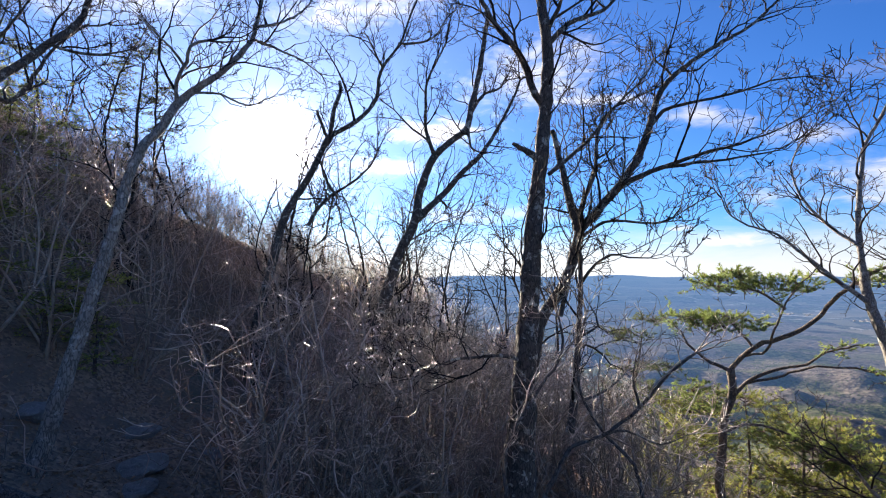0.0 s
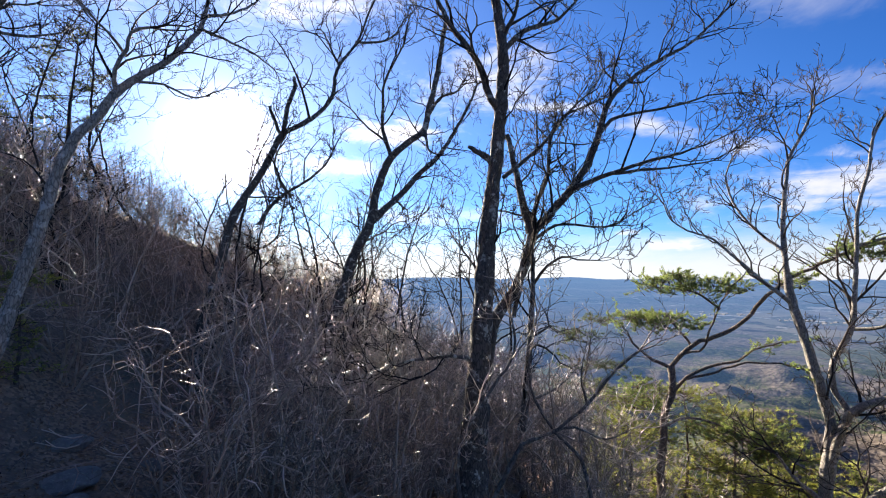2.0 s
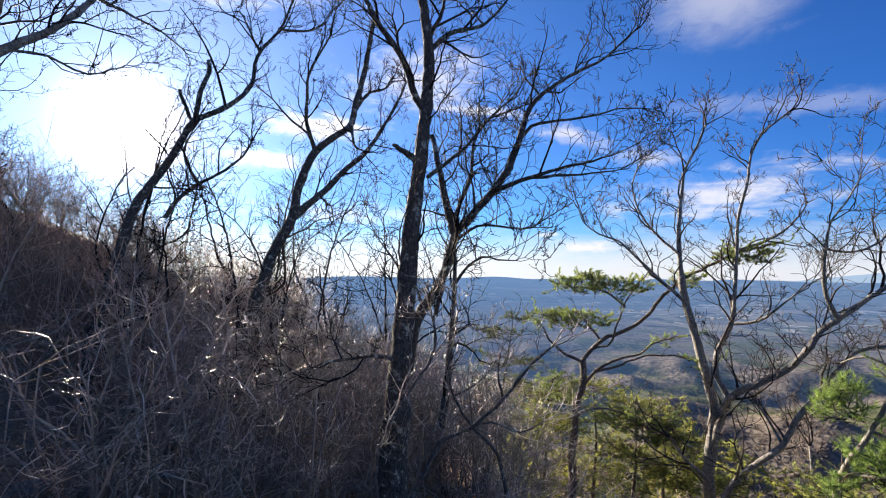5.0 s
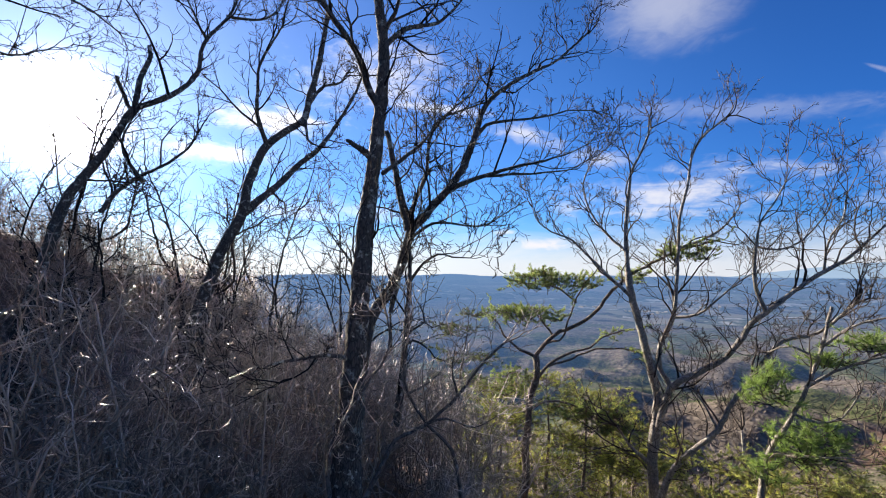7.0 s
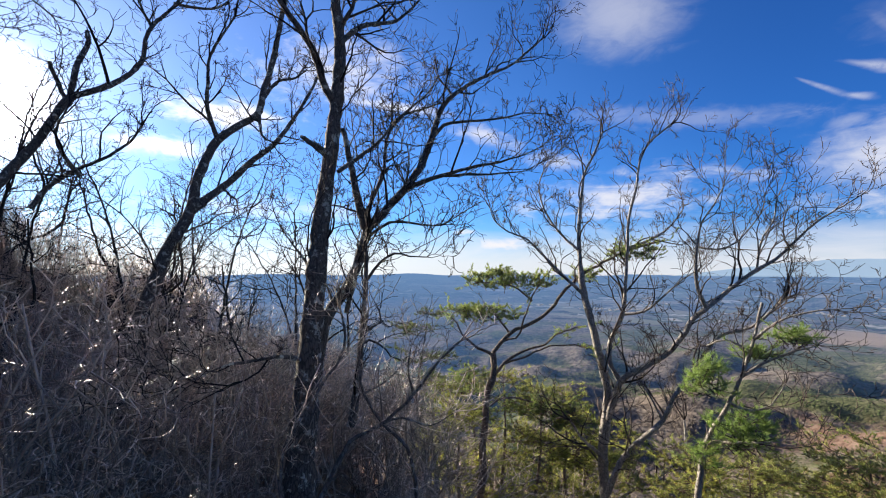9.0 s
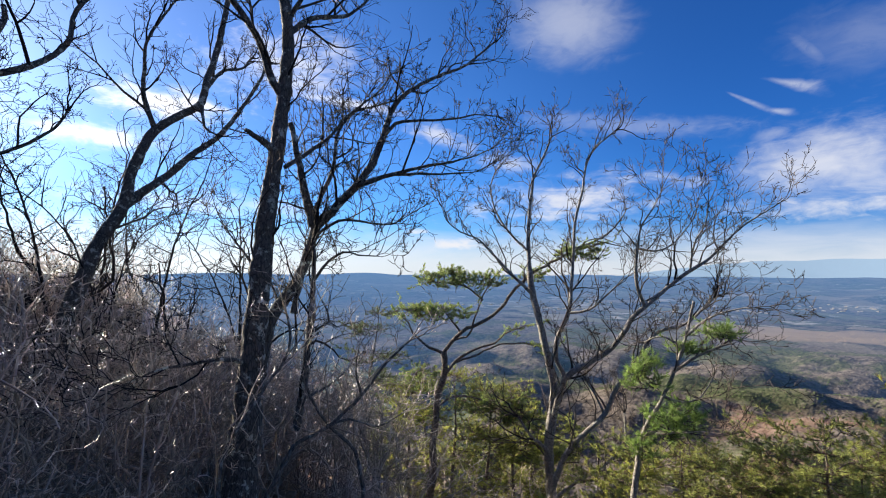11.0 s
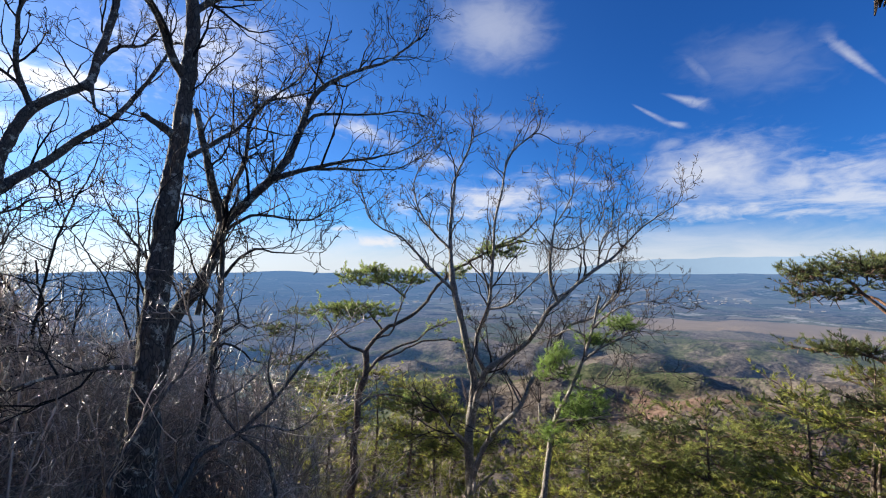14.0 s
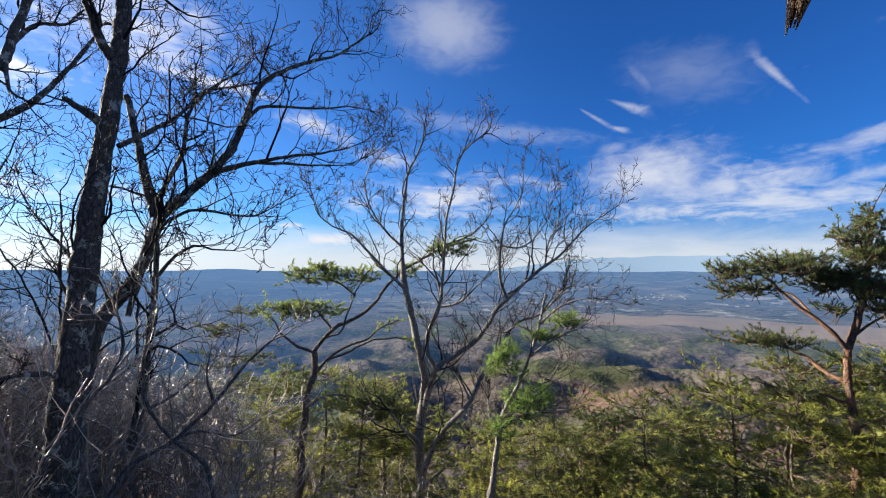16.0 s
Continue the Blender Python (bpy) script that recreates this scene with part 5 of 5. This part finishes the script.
# fitted to the camera's view: model, bearing, distance, and how far below the level its top stands, in degrees
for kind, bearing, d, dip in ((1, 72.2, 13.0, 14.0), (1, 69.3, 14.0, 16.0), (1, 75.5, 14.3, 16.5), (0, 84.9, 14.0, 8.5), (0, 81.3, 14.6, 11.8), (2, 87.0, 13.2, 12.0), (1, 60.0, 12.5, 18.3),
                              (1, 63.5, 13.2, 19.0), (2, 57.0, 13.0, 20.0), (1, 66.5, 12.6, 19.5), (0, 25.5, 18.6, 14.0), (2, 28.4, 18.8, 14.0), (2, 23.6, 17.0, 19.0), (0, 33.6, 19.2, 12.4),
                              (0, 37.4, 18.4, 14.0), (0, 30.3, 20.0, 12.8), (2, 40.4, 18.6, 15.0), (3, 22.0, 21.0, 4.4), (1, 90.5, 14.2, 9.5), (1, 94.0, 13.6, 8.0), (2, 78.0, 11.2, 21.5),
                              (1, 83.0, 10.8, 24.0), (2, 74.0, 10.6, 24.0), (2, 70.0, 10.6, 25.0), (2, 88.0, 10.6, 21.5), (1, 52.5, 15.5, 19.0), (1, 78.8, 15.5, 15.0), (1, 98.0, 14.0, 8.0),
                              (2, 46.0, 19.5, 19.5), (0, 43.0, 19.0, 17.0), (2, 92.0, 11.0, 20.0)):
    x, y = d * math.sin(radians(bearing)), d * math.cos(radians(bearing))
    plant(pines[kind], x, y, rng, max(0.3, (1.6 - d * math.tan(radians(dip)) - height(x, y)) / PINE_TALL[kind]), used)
# and evergreens among the bare trees of the flank
for kind, x, y, size in ((3, -13.0, 10.4, 0.9), (3, -15.5, 11.5, 1.0), (3, -18.0, 14.5, 1.0), (1, -12.0, 12.6, 0.6), (3, -14.0, 20.0, 0.9), (3, -20.0, 19.0, 0.8),
                         (0, -8.6, 9.6, 0.42), (0, -7.9, 10.2, 0.4), (2, -9.6, 8.9, 0.5)):
    plant(pines[kind], x, y, rng, size, used)


# -- stones, a fallen log, litter --
def boulder(x, y, size, seed, sink=0.35):
    bm = bmesh.new()
    bmesh.ops.create_icosphere(bm, subdivisions=3, radius=1.0)
    for v in bm.verts:
        n = v.co.normalized()
        v.co = n * (1 + 0.35 * noise.noise(n * 1.3 + Vector((seed, 0, 0))) + 0.12 * noise.noise(n * 4 + Vector((0, seed, 0))))
        v.co.z *= 0.55
        v.co.x *= 1.3
    me = bpy.data.meshes.new("boulder")
    bm.to_mesh(me)
    bm.free()
    me.materials.append(ROCK)
    ob = tagged(new("boulder", me), "grey lichened boulder bedded in leaf litter", "rock", "boulders in the gully")
    ob.matrix_world = pose(x, y, height(x, y) + size * (0.5 - sink), 0, 0, seed * 47) @ Matrix.Scale(size, 4)


for i, (x, y, size) in enumerate(((-5.6, 8.4, 0.42), (-5.2, 7.8, 0.30), (-7.4, 8.2, 0.38), (-4.6, 7.6, 0.26), (-6.4, 9.6, 0.35), (-8.2, 7.4, 0.5), (-5.0, 10.0, 0.3))):
    boulder(x, y, size * 0.8, i + 1)


def fallen_log(x0, y0, x1, y1, r):
    w = Wood()
    rng = random.Random(5)
    line = curve_through([(x0 + (x1 - x0) * i / 5, y0 + (y1 - y0) * i / 5, height(x0 + (x1 - x0) * i / 5, y0 + (y1 - y0) * i / 5) + r * 0.7) for i in range(6)], 0.2, rng, 0.01)
    n = len(line)
    w.tube(line, [r * (1 - 0.35 * i / n) for i in range(n)], 12)
    w.f.append(tuple(range(12))[::-1])
    ob = new("fallen_log", w.mesh("fallen_log", GREY_BARK))
    tagged(ob, "weathered grey log lying across the gully", "log")


fallen_log(-6.6, 5.6, -2.6, 6.6, 0.13)

litter = Wood()
rng = random.Random(8)
for i in range(9000):
    a, d = radians(rng.uniform(-60, 12)), rng.uniform(4.5, 15)
    x, y = d * math.sin(a), d * math.cos(a)
    litter.leaf(Vector((x, y, height(x, y) + 0.02)), Vector((rng.gauss(0, 1), rng.gauss(0, 1), rng.uniform(0, 0.5))).normalized(), rng.uniform(0.06, 0.12), rng.uniform(0.04, 0.07), rng)
tagged(new("leaf_litter", litter.mesh("leaf_litter", DRY_LEAF, False)), "scattered curled brown oak leaves", "leaves", kind="stuff")

# a few dead leaves that still hang on a twig of the oak
hanging = Wood()
for i in range(7):
    hanging.leaf(Vector((rng.gauss(0, 0.015), rng.gauss(0, 0.015), -0.02 * i)), Vector((rng.gauss(0, 0.3), rng.gauss(0, 0.3), -1)).normalized(), 0.13, 0.08, rng)
hanging.tube([Vector((0, 0, 0.10)), Vector((0.01, 0, 0))], [0.004, 0.004], 3)
leaf_bunch = new("dead_leaves", hanging.mesh("dead_leaves", DRY_LEAF, False))
leaf_bunch.parent = oak.trunk
tagged(leaf_bunch, "clump of withered brown leaves")
leaf_bunch.matrix_world = pose(3.93, 8.50, 1.84)

# a dead tree beside the viewer, with one splintered limb hanging over
dead = Tree("dead_tree", "dead grey tree with a splintered hanging limb", 3.9, -1.4, 0, DEAD_WOOD, OAK_TWIGS, 23, 1.0, 0.2, 1)
dead.limb("trunk", 0.13, 0.08, (0, 0, -0.4), (0.05, 0, 1.8), (0.0, 0.1, 4.2), (0.1, 0.1, 6.5))
splinter = Wood()
root_z = dead.root.matrix_world.translation.z
top, tip = Vector((-0.40, 1.37, 5.12)), Vector((-0.40, 1.49, 4.69))
splinter.tube([Vector((0.05, 0.1, 5.2)), Vector((-0.1, 0.8, 5.6)), Vector((-0.3, 1.25, 5.5)), top], [0.06, 0.055, 0.055, 0.05], 9, 0.12)
for i in range(9):
    a = 2 * math.pi * i / 9
    off = Vector((math.cos(a), math.sin(a), 0)) * 0.046
    end = top.lerp(tip, 0.62 + 0.38 * abs(math.sin(i * 2.3)))
    splinter.tube([top + off, top.lerp(end, 0.5) + off * 1.1, end + off * 0.5], [0.026, 0.023, 0.004], 5, 0.25)
part("splintered_limb", splinter, DEAD_WOOD, dead.root, "torn brown wood")
dead.finish()

# -- a far town --
rng = random.Random(12)
town = Wood()
HAMLETS = ((73.0, 3.4, 3150, 70), (66.5, 1.5, 2650, 50), (45.5, 3.2, 2500, 60), (50.0, 2.5, 2900, 60), (80.0, 3.0, 2750, 90), (57.0, 4.0, 3300, 120), (38.0, 3.0, 2700, 80))
for i in range(100):
    bearing, wide, out, deep = rng.choice(HAMLETS[:3] + HAMLETS)
    a, d = radians(rng.gauss(bearing, wide * 0.5)), rng.gauss(out, deep)
    x, y = d * math.sin(a), d * math.cos(a)
    z, w, l, h = height(x, y) - 1, rng.uniform(2, 6), rng.uniform(3, 9), rng.uniform(2.5, 4.5)
    n = len(town.v)
    town.v += [Vector((x + sx * w, y + sy * l, z + sz)) for sz in (0, h) for sx, sy in ((-1, -1), (1, -1), (1, 1), (-1, 1))] + [Vector((x, y - l, z + h * 1.5)), Vector((x, y + l, z + h * 1.5))]
    town.f += [tuple(n + q for q in f) for f in ((0, 1, 5, 4), (1, 2, 6, 5), (2, 3, 7, 6), (3, 0, 4, 7), (4, 5, 8), (6, 7, 9), (5, 6, 9, 8), (7, 4, 8, 9))]
tagged(new("far_town", town.mesh("far_town", plain("white_walls", (0.27, 0.27, 0.27), 0.0), False)), "pale scattered buildings far out in the valley", "buildings", kind="stuff")
